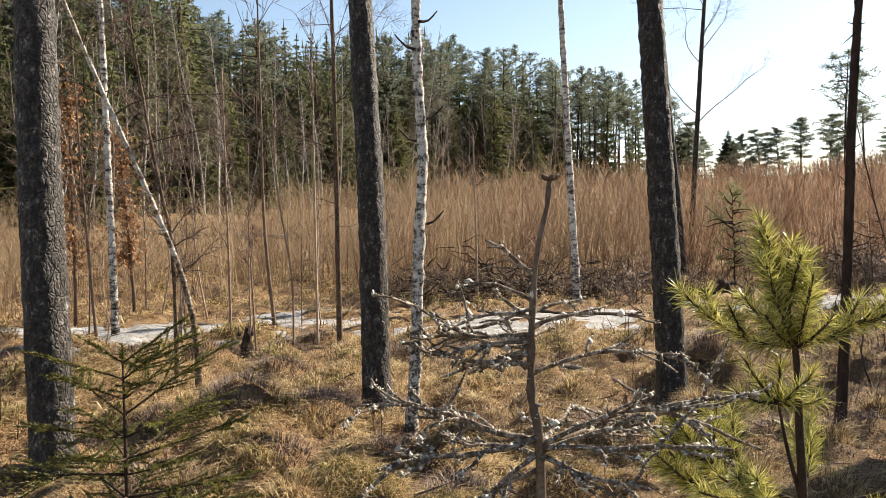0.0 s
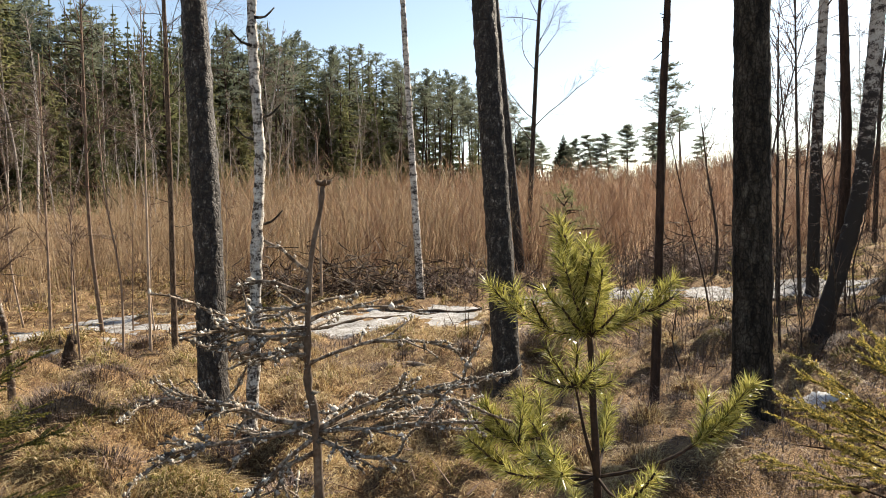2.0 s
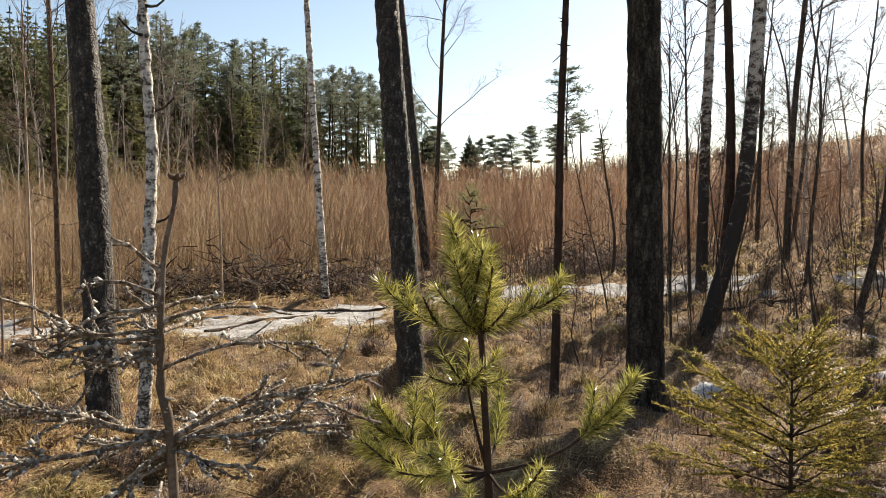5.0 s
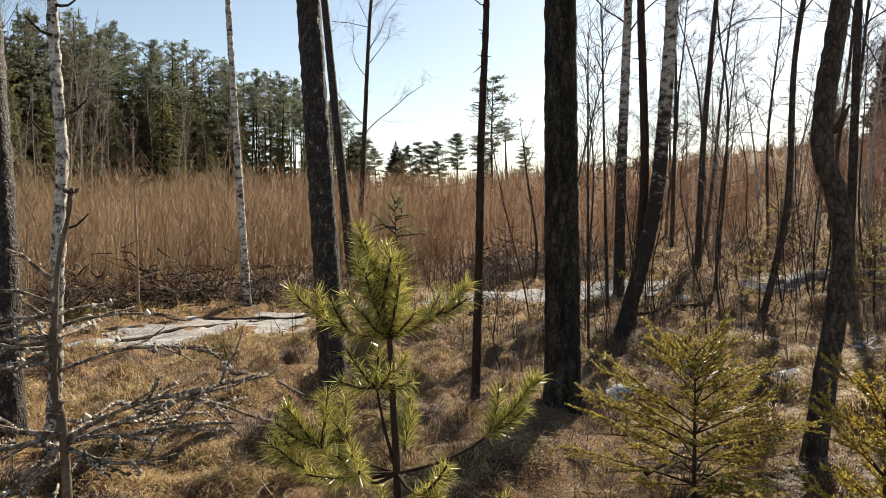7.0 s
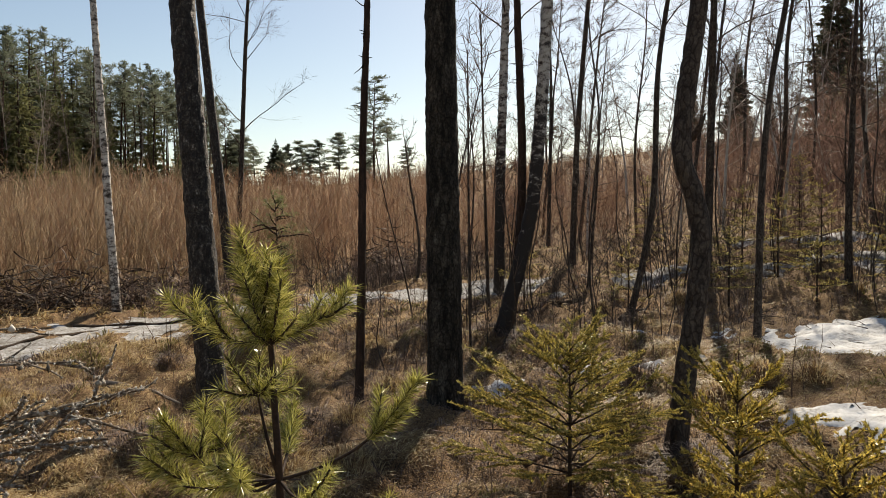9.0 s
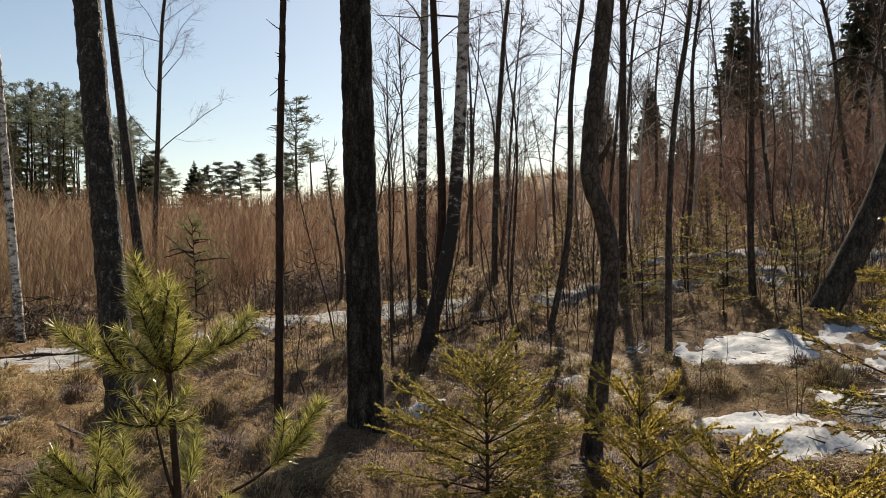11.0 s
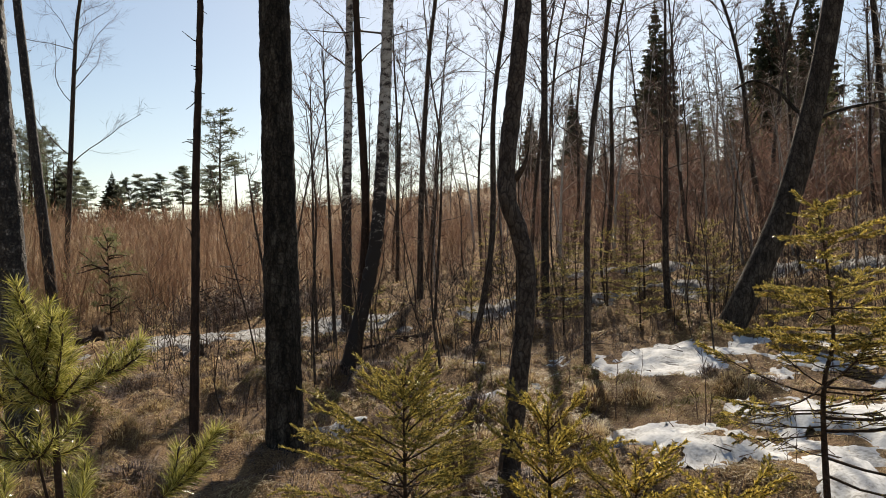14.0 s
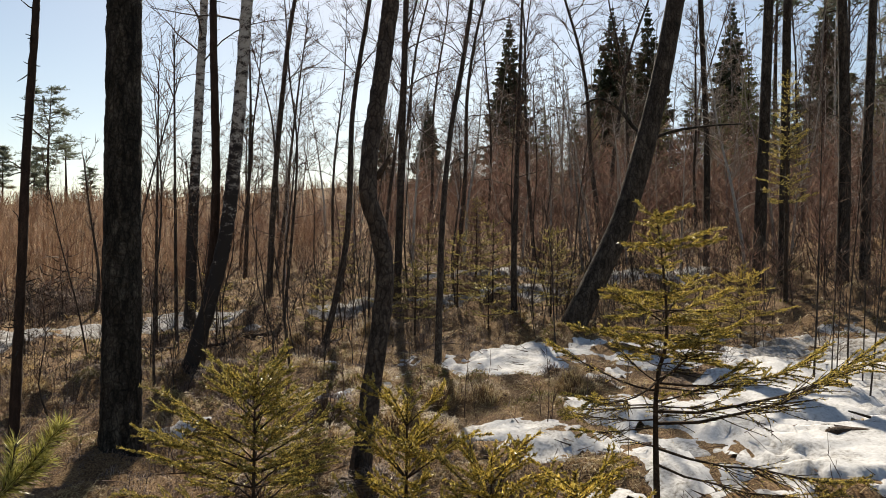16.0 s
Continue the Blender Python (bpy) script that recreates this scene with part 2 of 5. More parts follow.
WET_SNOW = material("wet_dirty_snow", [(0.36, (0.10, 0.085, 0.07)), (0.45, (0.20, 0.187, 0.17)), (0.54, (0.31, 0.305, 0.30)), (0.66, (0.44, 0.44, 0.445))], (4.5, 4.5, 4.5), 0.85, 0.6, 35, spec=0.15, fine=0.5, dist=0.03)
SNOW = material("old_snow", [(0.33, (0.16, 0.14, 0.12)), (0.41, (0.32, 0.315, 0.305)), (0.49, (0.50, 0.50, 0.50)), (0.65, (0.64, 0.645, 0.65))], (3.2, 3.2, 3.2), 0.85, 0.3, 35, spec=0.12, fine=0.4, dist=0.014)


# ---- numbers and geometry ----
rng = np.random.default_rng(7)


def vnoise(x, y, seed=0):
    """Smooth noise in -1..1 on a square lattice."""
    x, y = np.asarray(x, float), np.asarray(y, float)
    xi, yi = np.floor(x).astype(np.int64), np.floor(y).astype(np.int64)
    fx, fy = x - xi, y - yi
    fx, fy = fx * fx * (3 - 2 * fx), fy * fy * (3 - 2 * fy)

    def h(a, b):
        n = (a * 374761393 + b * 668265263 + seed * 974634777) & 0x7FFFFFFF
        n = ((n ^ (n >> 13)) * 1274126177) & 0x7FFFFFFF
        return ((n ^ (n >> 16)) & 0xFFFF) / 32767.5 - 1

    return (h(xi, yi) * (1 - fx) + h(xi + 1, yi) * fx) * (1 - fy) + (h(xi, yi + 1) * (1 - fx) + h(xi + 1, yi + 1) * fx) * fy


def base_z(x, y):
    """The lie of the land: a flat bog that climbs to a wooded rim all round."""
    dx, dy = np.asarray(x, float) - 0.4, np.asarray(y, float) - 0.5
    r, az = np.hypot(dx, dy), np.degrees(np.arctan2(dx, dy))
    s = np.interp(az, [-180, -120, -60, -25, 0, 20, 60, 90, 140, 180], [0.02, 0.03, 0.10, 0.10, 0.078, 0.078, 0.14, 0.14, 0.03, 0.02])
    r0 = np.interp(az, [-60, -25, 0, 22, 50, 100], [16, 16, 17, 17, 7.5, 7.5])
    r = 110 - 12 * np.log1p(np.exp((110 - r) / 12))
    return s * (3 * np.log1p(np.exp((r - r0) / 3)) - 3 * np.log1p(np.exp(-r0 / 3)))


def hummocks(x, y):
    a = vnoise(x / 1.1, y / 1.1, 1)
    b = vnoise(x / 0.42 + 9, y / 0.42, 2)
    c = vnoise(x / 0.16, y / 0.16 + 5, 3)
    d = np.abs(vnoise(x / 0.62 + 3, y / 0.62, 5))
    e = np.abs(vnoise(x / 0.27 + 7, y / 0.27 + 2, 6))
    # a level wet hollow where the snow lies
    flat = np.clip(2.4 - np.abs(y - 11.2), 0, 1) * np.clip((8.6 - x) / 1.5, 0, 1)
    level = (1 - 0.45 * flat) * (1 - 0.6 * np.clip((1.5 - np.hypot((x - 7.6) / 2.6, (y - 2.4) / 2.0)) * 2, 0, 1))
    return level * (0.08 * a + 0.08 * b * (0.6 + 0.4 * a) + 0.035 * c + 0.24 * (d - 0.3) + 0.12 * (e - 0.3) + 0.06 * vnoise(x / 3.3, y / 3.3, 4))


def ground_z(x, y):
    return base_z(x, y) + hummocks(x, y)


class Geo:
    """Triangles gathered into one mesh."""

    def __init__(self):
        self.v, self.t, self.n = [], [], 0

    def add(self, v, t):
        v = np.asarray(v, float).reshape(-1, 3)
        self.v.append(v)
        self.t.append(np.asarray(t, np.int64).reshape(-1, 3) + self.n)
        self.n += len(v)

    def tube(self, pts, radii, sides=6, cap=True):
        pts, radii = np.asarray(pts, float), np.broadcast_to(np.asarray(radii, float), (len(pts),))
        d = np.gradient(pts, axis=0)
        d /= np.linalg.norm(d, axis=1, keepdims=True) + 1e-9
        ref = np.where(np.abs(d[:, 2:3]) > 0.9, (1.0, 0, 0), (0, 0, 1.0))
        u = np.cross(ref, d)
        if len(pts) > 1 and (np.abs(d[:, 2]) > 0.9).any() and (np.abs(d[:, 2]) <= 0.9).any():
            u = np.cross(np.broadcast_to((0.77, 0.13, 0.2), d.shape), d)
        u /= np.linalg.norm(u, axis=1, keepdims=True) + 1e-9
        w = np.cross(d, u)
        a = np.arange(sides) * 2 * np.pi / sides
        ring = pts[:, None] + radii[:, None, None] * (np.cos(a)[None, :, None] * u[:, None] + np.sin(a)[None, :, None] * w[:, None])
        k, n = np.arange(sides), len(pts)
        j = (k + 1) % sides
        t = []
        for i in range(n - 1):
            p, q = i * sides, (i + 1) * sides
            t += [np.stack([p + k, p + j, q + j], 1), np.stack([p + k, q + j, q + k], 1)]
        v = ring.reshape(-1, 3)
        if cap:
            v = np.vstack([v, pts[-1] + d[-1] * radii[-1] * 0.5, pts[0]])
            e = (n - 1) * sides
            t += [np.stack([e + k, e + j, np.full(sides, n * sides)], 1), np.stack([j, k, np.full(sides, n * sides + 1)], 1)]
        self.add(v, np.concatenate(t))

    def cones(self, a, b, r, sides=3):
        """Many pointed twigs or needles from a to b, r thick at the foot."""
        a, b = np.asarray(a, float), np.asarray(b, float)
        r = np.broadcast_to(np.asarray(r, float), (len(a),))[:, None, None]
        d = b - a
        d /= np.linalg.norm(d, axis=1, keepdims=True) + 1e-9
        u = np.cross(d, np.where(np.abs(d[:, 2:3]) > 0.9, (1.0, 0, 0), (0, 0, 1.0)))
        u /= np.linalg.norm(u, axis=1, keepdims=True) + 1e-9
        w = np.cross(d, u)
        g = np.arange(sides) * 2 * np.pi / sides
        ring = a[:, None] + r * (np.cos(g)[None, :, None] * u[:, None] + np.sin(g)[None, :, None] * w[:, None])
        v = np.concatenate([ring, b[:, None]], 1)
        k = np.arange(sides)
        t = np.stack([k, (k + 1) % sides, np.full(sides, sides)], 1)
        self.add(v, (t[None] + (np.arange(len(a)) * (sides + 1))[:, None, None]))

    def slips(self, a, b, r, turn=None):
        """Many thin leaves or needles from a to b, widest (2 r) a third of the way up, each turned by chance."""
        a, b = np.asarray(a, float), np.asarray(b, float)
        r = np.broadcast_to(np.asarray(r, float), (len(a),))[:, None]
        d = b - a
        u = np.cross(d, (turn or rng).normal(0, 1, (len(a), 3)))
        u *= r / (np.linalg.norm(u, axis=1, keepdims=True) + 1e-9)
        m = a + d * 0.35
        v = np.stack([a, m + u, b, m - u], 1)
        self.add(v, np.array([[0, 1, 2], [0, 2, 3]])[None] + (np.arange(len(a)) * 4)[:, None, None])

    def darts(self, a, b, r, turn):
        """Many pointed sprays from a to b, 2 r wide at a: one triangle each."""
        a, b = np.asarray(a, float), np.asarray(b, float)
        u = np.cross(b - a, turn.normal(0, 1, (len(a), 3)))
        u *= np.broadcast_to(np.asarray(r, float), (len(a),))[:, None] / (np.linalg.norm(u, axis=1, keepdims=True) + 1e-9)
        self.add(np.stack([a - u, a + u, b], 1), np.arange(len(a) * 3).reshape(-1, 3)[:, None, :])

    def blades(self, a, m, b, w, side):
        """Bent grass leaves: foot a, knee m, tip b, width w along side."""
        s = side * np.asarray(w)[:, None] / 2
        v = np.stack([a - s, a + s, m - s * 0.8, m + s * 0.8, b], 1)
        t = np.array([[0, 1, 3], [0, 3, 2], [2, 3, 4]])
        self.add(v, t[None] + (np.arange(len(a)) * 5)[:, None, None])

    def put(self, other, place=(0, 0, 0), scale=1.0, turn=0.0):
        v, t = other.arrays()
        c, s = math.cos(turn), math.sin(turn)
        q = np.stack([v[:, 0] * c - v[:, 1] * s, v[:, 0] * s + v[:, 1] * c, v[:, 2]], 1) * scale + place
        self.add(q, t)

    def arrays(self):
        if len(self.v) > 1:
            self.v, self.t = [np.concatenate(self.v)], [np.concatenate(self.t)]
        return self.v[0], self.t[0]

    def mesh(self, name, mat, smooth=True):
        v, t = self.arrays()
        me = bpy.data.meshes.new(name)
        me.vertices.add(len(v))
        me.vertices.foreach_set("co", v.ravel())
        me.loops.add(t.size)
        me.loops.foreach_set("vertex_index", t.ravel().astype(np.int32))
        me.polygons.add(len(t))
        me.polygons.foreach_set("loop_start", np.arange(0, t.size, 3, dtype=np.int32))
        me.polygons.foreach_set("use_smooth", np.full(len(t), smooth))
        me.update(calc_edges=True)
        me.validate()
        me.materials.append(mat)
        return me


def part(name, geo, mat, parent, label="", smooth=True):
    ob = new(name, geo.mesh(name, mat, smooth))
    ob.parent = parent
    return tagged(ob, label)


def thing(name, place, label, category, group=""):
    ob = new(name)
    ob.empty_display_size = 0.2
    ob.matrix_world = pose(*place)
    return tagged(ob, label, category, group)


def stuff(name, geo, mat, label, category, smooth=True):
    return tagged(new(name, geo.mesh(name, mat, smooth)), label, category, kind="stuff")


def along(path, step):
    """Points of a smooth line through path, about step apart."""
    p = np.asarray(path, float)
    q = np.vstack([2 * p[0] - p[1], p, 2 * p[-1] - p[-2]])
    out = []
    for i in range(1, len(q) - 2):
        n = max(2, int(np.linalg.norm(q[i + 1] - q[i]) / step))
        t = np.linspace(0, 1, n, endpoint=False)[:, None]
        a, b, c, d = q[i - 1], q[i], q[i + 1], q[i + 2]
        out.append(0.5 * (2 * b + (c - a) * t + (2 * a - 5 * b + 4 * c - d) * t**2 + (3 * b - a - 3 * c + d) * t**3))
    return np.vstack(out + [p[-1:]])


def sway(start, way, length, bend, n=5, r=None):
    """A crooked line from start along way; bend: how much it wanders; the up-part of bend lifts its end."""
    r = r or rng
    d = np.asarray(way, float) / np.linalg.norm(way)
    pts = [np.asarray(start, float)]
    for _ in range(n):
        d = d + r.normal(0, bend, 3)
        d /= np.linalg.norm(d)
        pts.append(pts[-1] + d * length / n)
    return np.array(pts)


# ---- ground ----
def build_ground():
    az = np.radians(np.concatenate([np.arange(-58, 96, 0.52), np.arange(96, 302, 6.0)]))
    r = np.concatenate([[0.15, 0.35], 0.5 * 1.024 ** np.arange(0, 312)])
    rr, aa = np.meshgrid(r, az, indexing="ij")
    x, y = 0.4 + rr * np.sin(aa), 0.5 + rr * np.cos(aa)
    fade = np.clip((60 - rr) / 40, 0, 1)
    z = base_z(x, y) + hummocks(x, y) * fade
    g = Geo()
    n, m = rr.shape
    i, j = np.meshgrid(np.arange(n - 1), np.arange(m), indexing="ij")
    k = (j + 1) % m
    a, b, c, d = i * m + j, (i + 1) * m + j, (i + 1) * m + k, i * m + k
    g.add(np.stack([x, y, z], -1).reshape(-1, 3), np.concatenate([np.stack([a, b, c], -1).reshape(-1, 3), np.stack([a, c, d], -1).reshape(-1, 3)]))
    mid = np.array([[0.4, 0.5, float(ground_z(0.4, 0.5))]])
    g.add(np.vstack([mid, np.stack([x[0], y[0], z[0]], -1)]), [[0, 1 + (q + 1) % m, 1 + q] for q in range(m)])
    ob = new("ground", g.mesh("ground", GROUND))
    # face up
    me = ob.data
    if me.polygons[1000].normal.z < 0:
        me.flip_normals()
    tagged(ob, "uneven bog ground of brown moss and dry sedge", "ground", kind="structure")


build_ground()

# snow: centre, half length and width, turn, depth over the smooth ground
# on the bog before the thicket
BOG_SNOW = [
    (-4.1, 10.3, 1.7, 0.75, 10, 0.09), (-2.2, 11.0, 1.4, 0.6, 0, 0.08), (0.9, 11.3, 2.3, 1.0, 10, 0.09), (-0.4, 10.5, 0.9, 0.45, 0, 0.07), (-5.8, 10.2, 1.0, 0.5, 0, 0.08),
    (-3.3, 9.7, 0.9, 0.4, 5, 0.07), (0.4, 10.4, 1.0, 0.3, 8, 0.07), (5.9, 12.7, 2.1, 1.0, -16, 0.26), (7.7, 12.0, 1.4, 0.85, -45, 0.26), (8.2, 10.8, 0.8, 0.45, -45, 0.12), (-2.5, 11.9, 1.4, 0.7, 0, 0.09),
]
# in the hollow
HOLLOW_SNOW = [
    (4.07, 5.76, 0.3, 0.14, -30, 0.3), (5.0, 5.6, 0.35, 0.14, -40, 0.3), (6.3, 6.7, 0.4, 0.15, -40, 0.3), (5.6, 5.15, 0.25, 0.12, -40, 0.25), (8.06, 4.77, 1.3, 0.5, -34, 0.10), (7.0, 4.65, 1.3, 0.5, -40, 0.10), (8.35, 3.45, 1.0, 0.42, -35, 0.10), (5.58, 3.33, 0.55, 0.25, -44, 0.08),
    (7.5, 1.9, 2.5, 1.1, -16, 0.42), (6.6, 1.05, 1.3, 0.85, -25, 0.42), (5.75, 2.35, 0.6, 0.4, -60, 0.09), (9.9, 1.3, 1.6, 1.1, -20, 0.4), (10.1, 3.58, 0.7, 0.2, -42, 0.08),
]
# on the slope
SLOPE_SNOW = [
    (11.6, 7.5, 1.2, 0.4, -32, 0.4), (14.3, 6.2, 1.6, 0.6, -40, 0.4), (9.6, 9.4, 1.1, 0.4, -40, 0.35), (8.6, 11.0, 0.9, 0.35, -40, 0.35), (13.0, 9.0, 1.4, 0.5, -40, 0.4), (10.4, 8.3, 0.8, 0.3, -40, 0.3),
]
SNOWS = BOG_SNOW + HOLLOW_SNOW + SLOPE_SNOW


def snow_edge(x, y, patch):
    """0 in the middle of a patch, 1 at its ragged rim."""
    cx, cy, a, b, turn, depth = patch
    c, s = math.cos(radians(turn)), math.sin(radians(turn))
    u, v = ((x - cx) * c + (y - cy) * s) / a, (-(x - cx) * s + (y - cy) * c) / b
    return np.hypot(u, v) + 0.46 * vnoise(x * 1.9, y * 1.9, 11) + (0.38 if depth < 0.4 else 0.26) * vnoise(x * 5, y * 5, 12) + 0.2 * vnoise(x * 14, y * 14, 15)


def snow_top(x, y, patch):
    """The height of the snow's surface: it lies level in the hollows, and the hummocks come through."""
    d = snow_edge(x, y, patch)
    return base_z(x, y) + np.where(d < 1, patch[5] * 0.5 * np.minimum(1 - d, 0.5) + 0.014, 0.014 - 0.16 * (d - 1)) + 0.008 * vnoise(x * 7, y * 7, 13) + 0.005 * vnoise(x * 19, y * 19, 14) + 0.3 * hummocks(x, y)


def snow_cover(x, y, over=0.0):
    """True where snow hides the ground."""
    cover = np.zeros(np.shape(x), bool)
    gz = ground_z(x, y)
    for patch in SNOWS:
        cover |= snow_top(x, y, patch) > gz + over
    return cover


def build_snow():
    for patch in SNOWS:
        cx, cy, a, b = patch[:4]
        h, step = max(a, b) * 1.3, max(0.03, max(a, b) * 0.026)
        n = int(2 * h / step)
        x, y = np.meshgrid(np.linspace(cx - h, cx + h, n), np.linspace(cy - h, cy + h, n), indexing="ij")
        top = snow_top(x, y, patch)
        keep = top > ground_z(x, y) - 0.03
        idx = np.arange(n * n).reshape(n, n)
        q = keep[:-1, :-1] & keep[1:, :-1] & keep[1:, 1:] & keep[:-1, 1:]
        if not q.any():
            continue
        i0, i1, i2, i3 = idx[:-1, :-1][q], idx[1:, :-1][q], idx[1:, 1:][q], idx[:-1, 1:][q]
        tri = np.concatenate([np.stack([i0, i1, i2], 1), np.stack([i0, i2, i3], 1)])
        used, inv = np.unique(tri, return_inverse=True)
        g = Geo()
        g.add(np.stack([x.ravel(), y.ravel(), top.ravel()], 1)[used], inv.reshape(-1, 3))
        wet = cx < 3 or cx > 9 or patch[1] > 10
        stuff("snow_patch", g, WET_SNOW if wet else SNOW, "thin wet greyish snow melting on the bog" if wet else "old granular snow melting on the bog", "snow")


build_snow()


# ---- grass ----
def grass(n_tufts, r_min, r_max, blades, length, width, power, az=(-50, 88)):
    g, hth, mss = Geo(), Geo(), Geo()
    r = r_min + (r_max - r_min) * rng.random(n_tufts) ** power
    a = np.radians(rng.uniform(*az, n_tufts))
    x, y = 0.4 + r * np.sin(a), 0.5 + r * np.cos(a)
    kind = 0.55 * vnoise(x / 0.9, y / 0.9, 21) + 0.5 * vnoise(x / 0.3, y / 0.3, 22) + hummocks(x, y) * 4.5
    # wet: extra heather share by bearing, which also stands in for tree shade
    wet = np.interp(np.degrees(a), [0, 15, 28, 46, 58], [0.0, 0.2, 0.5, 0.45, 0.1])
    ok = ~snow_cover(x, y, -0.01)
    for dest, sel, ln, up, wd in ((g, ok & (kind > -0.24 + wet), length, 0.75, width), (hth, ok & (kind <= -0.24 + wet) & (rng.random(n_tufts) < 0.85), length * 0.85, 1.3, width * 0.8), (mss, ok & (kind > 0.66), length * 0.45, 1.3, width)):
        k = int(sel.sum())
        if not k:
            continue
        px, py = np.repeat(x[sel], blades), np.repeat(y[sel], blades)
        flow = 2.5 * vnoise(px / 1.7, py / 1.7, 23)
        m = k * blades
        px, py = px + rng.normal(0, 0.045, m), py + rng.normal(0, 0.045, m)
        ang = flow + rng.normal(0, 1.3, m)
        d = np.stack([np.cos(ang), np.sin(ang), np.zeros(m)], 1)
        ll = ln * rng.uniform(0.45, 1.3, m) * (1 + 0.5 * np.clip(np.repeat(kind[sel], blades), -0.5, 1))
        # towards the slope the sedge lies flat and short
        mat = np.repeat(np.interp(np.degrees(a[sel]), [2, 22], [1.0, 0.75]), blades)
        ll = ll * mat
        lift = up * rng.uniform(0.3, 1.3, m) * mat
        foot = np.stack([px, py, ground_z(px, py) - 0.01], 1)
        knee = foot + (d * 0.35 + np.array([0, 0, 1.0]) * lift[:, None] * 0.55) * ll[:, None]
        tip = knee + (d * 0.65 + np.array([0, 0, 1.0]) * (lift[:, None] * 0.35 - 0.28)) * ll[:, None]
        side = np.stack([-d[:, 1], d[:, 0], rng.normal(0, 0.5, m)], 1)
        dest.blades(foot, knee, tip, wd * rng.uniform(0.6, 1.4, m), side / np.linalg.norm(side, axis=1, keepdims=True))
    return g, hth, mss


ALL = [Geo(), Geo(), Geo()]
for args in ((11000, 0.9, 5.0, 14, 0.085, 0.0036, 0.62), (13000, 4.5, 10.0, 14, 0.10, 0.0062, 0.75), (7000, 9.0, 19.0, 8, 0.16, 0.015, 0.9)):
    for dest, src in zip(ALL, grass(*args)):
        if src.n:
            dest.put(src)
stuff("dry_grass", ALL[0], STRAW, "matted straw-coloured sedge tufts covering the bog", "grass", False)
stuff("heather", ALL[1], HEATHER, "low dark brown heather between the grass tufts", "heather", False)
stuff("moss", ALL[2], MOSS, "olive green moss and bilberry shoots in the grass", "moss", False)


def litter():
    g, up = Geo(), Geo()
    n = 1500
    r, a = 1.5 + 13 * rng.random(n) ** 0.8, np.radians(rng.uniform(-45, 85, n))
    x, y = 0.4 + r * np.sin(a), 0.5 + r * np.cos(a)
    th, ln = rng.uniform(0, 6.28, n), rng.uniform(0.06, 0.30, n)
    foot = np.stack([x, y, ground_z(x, y) + 0.05], 1)
    x2, y2 = x + np.cos(th) * ln, y + np.sin(th) * ln
    g.cones(foot, np.stack([x2, y2, ground_z(x2, y2) + rng.uniform(0.03, 0.12, n)], 1), rng.uniform(0.003, 0.008, n))
    stuff("fallen_twig", g, TWIG, "small dead twigs scattered over the grass", "twigs", False)
    # bilberry and sprout stems, thicker towards the slope
    k = 420
    a = np.radians(88 - 125 * rng.random(k) ** 1.6)
    r = 3.0 + 12 * rng.random(k) ** 0.8
    for ai, ri in zip(a, r):
        px, py = 0.4 + ri * math.sin(ai), 0.5 + ri * math.cos(ai)
        if snow_cover(np.array(px), np.array(py)):
            continue
        up.put(sprouts[rng.integers(len(sprouts))], (px, py, float(ground_z(px, py))), rng.uniform(0.25, 1.0) * (0.6 if ri < 6 else 1.0), rng.uniform(0, 6.28))
    stuff("sprouts", up, TWIG, "thin bare sprouts of birch and bilberry in the grass", "sprouts", False)


# ---- thicket of young birch and willow ----
def shrub(h, stems, twigs, thick, r, wide=0.42):
    g = Geo()
    for _ in range(stems):
        a = r.uniform(0, 6.28)
        foot = np.array([r.normal(0, 0.18), r.normal(0, 0.18), -0.15])
        p = sway(foot, (0.16 * math.cos(a), 0.16 * math.sin(a), 1), h * r.uniform(0.5, 1.1), 0.11, 3, r)
        g.tube(p, np.linspace(thick, thick * 0.35, 4), 3, False)
        k = twigs // stems
        f = r.uniform(0.25, 1.0, k) * 3
        i = np.minimum(f.astype(int), 2)
        q = p[i] + (p[i + 1] - p[i]) * (f - i)[:, None]
        b = r.uniform(0, 6.28, k)
        ln = h * r.uniform(0.10, 0.24, k)
        g.slips(q, q + np.stack([np.cos(b) * wide, np.sin(b) * wide, r.uniform(0.3, 1.05, k)], 1) * ln[:, None], thick * 0.55, r)
    return g


def thicket(n, az, r_range, kinds, height, skip=None, red=None):
    g, g2 = Geo(), Geo()
    a = np.radians(rng.uniform(*az, n))
    r = np.sqrt(rng.uniform(r_range[0] ** 2, r_range[1] ** 2, n))
    for ai, ri in zip(a, r):
        x, y = 0.4 + ri * math.sin(ai), 0.5 + ri * math.cos(ai)
        if skip and skip(x, y, ri, math.degrees(ai)):
            continue
        s = height(math.degrees(ai), ri) * rng.uniform(0.7, 1.15)
        # red: share of backlit-toned shrubs, growing towards the sun's bearing
        dest = g2 if red is not None and rng.random() < np.interp(math.degrees(ai), [-14, 2, 16, 32], red) else g
        dest.put(kinds[rng.integers(len(kinds))], (x, y, float(base_z(x, y))), s, rng.uniform(0, 6.28))
    return (g, g2) if red is not None else g


def front(x, y, r, az):
    edge = np.interp(az, [-40, -24, -8, 5, 15, 25, 33], [13.2, 13.0, 13.2, 14.2, 15.5, 17.0, 18.0])
    return r < edge + 0.7 * vnoise(x / 1.5, y / 1.5, 31) or (az < -9 and r > np.interp(az, [-40, -20, -9], [23, 27, 60]))


def shrub_height(az, r):
    return float(np.interp(az, [-40, -24, -12, -3, 10, 30, 45], [0.62, 0.68, 0.8, 1.0, 1.05, 0.85, 0.6])) * float(np.interp(r, [14, 30, 70], [1.0, 0.95, 0.9]))


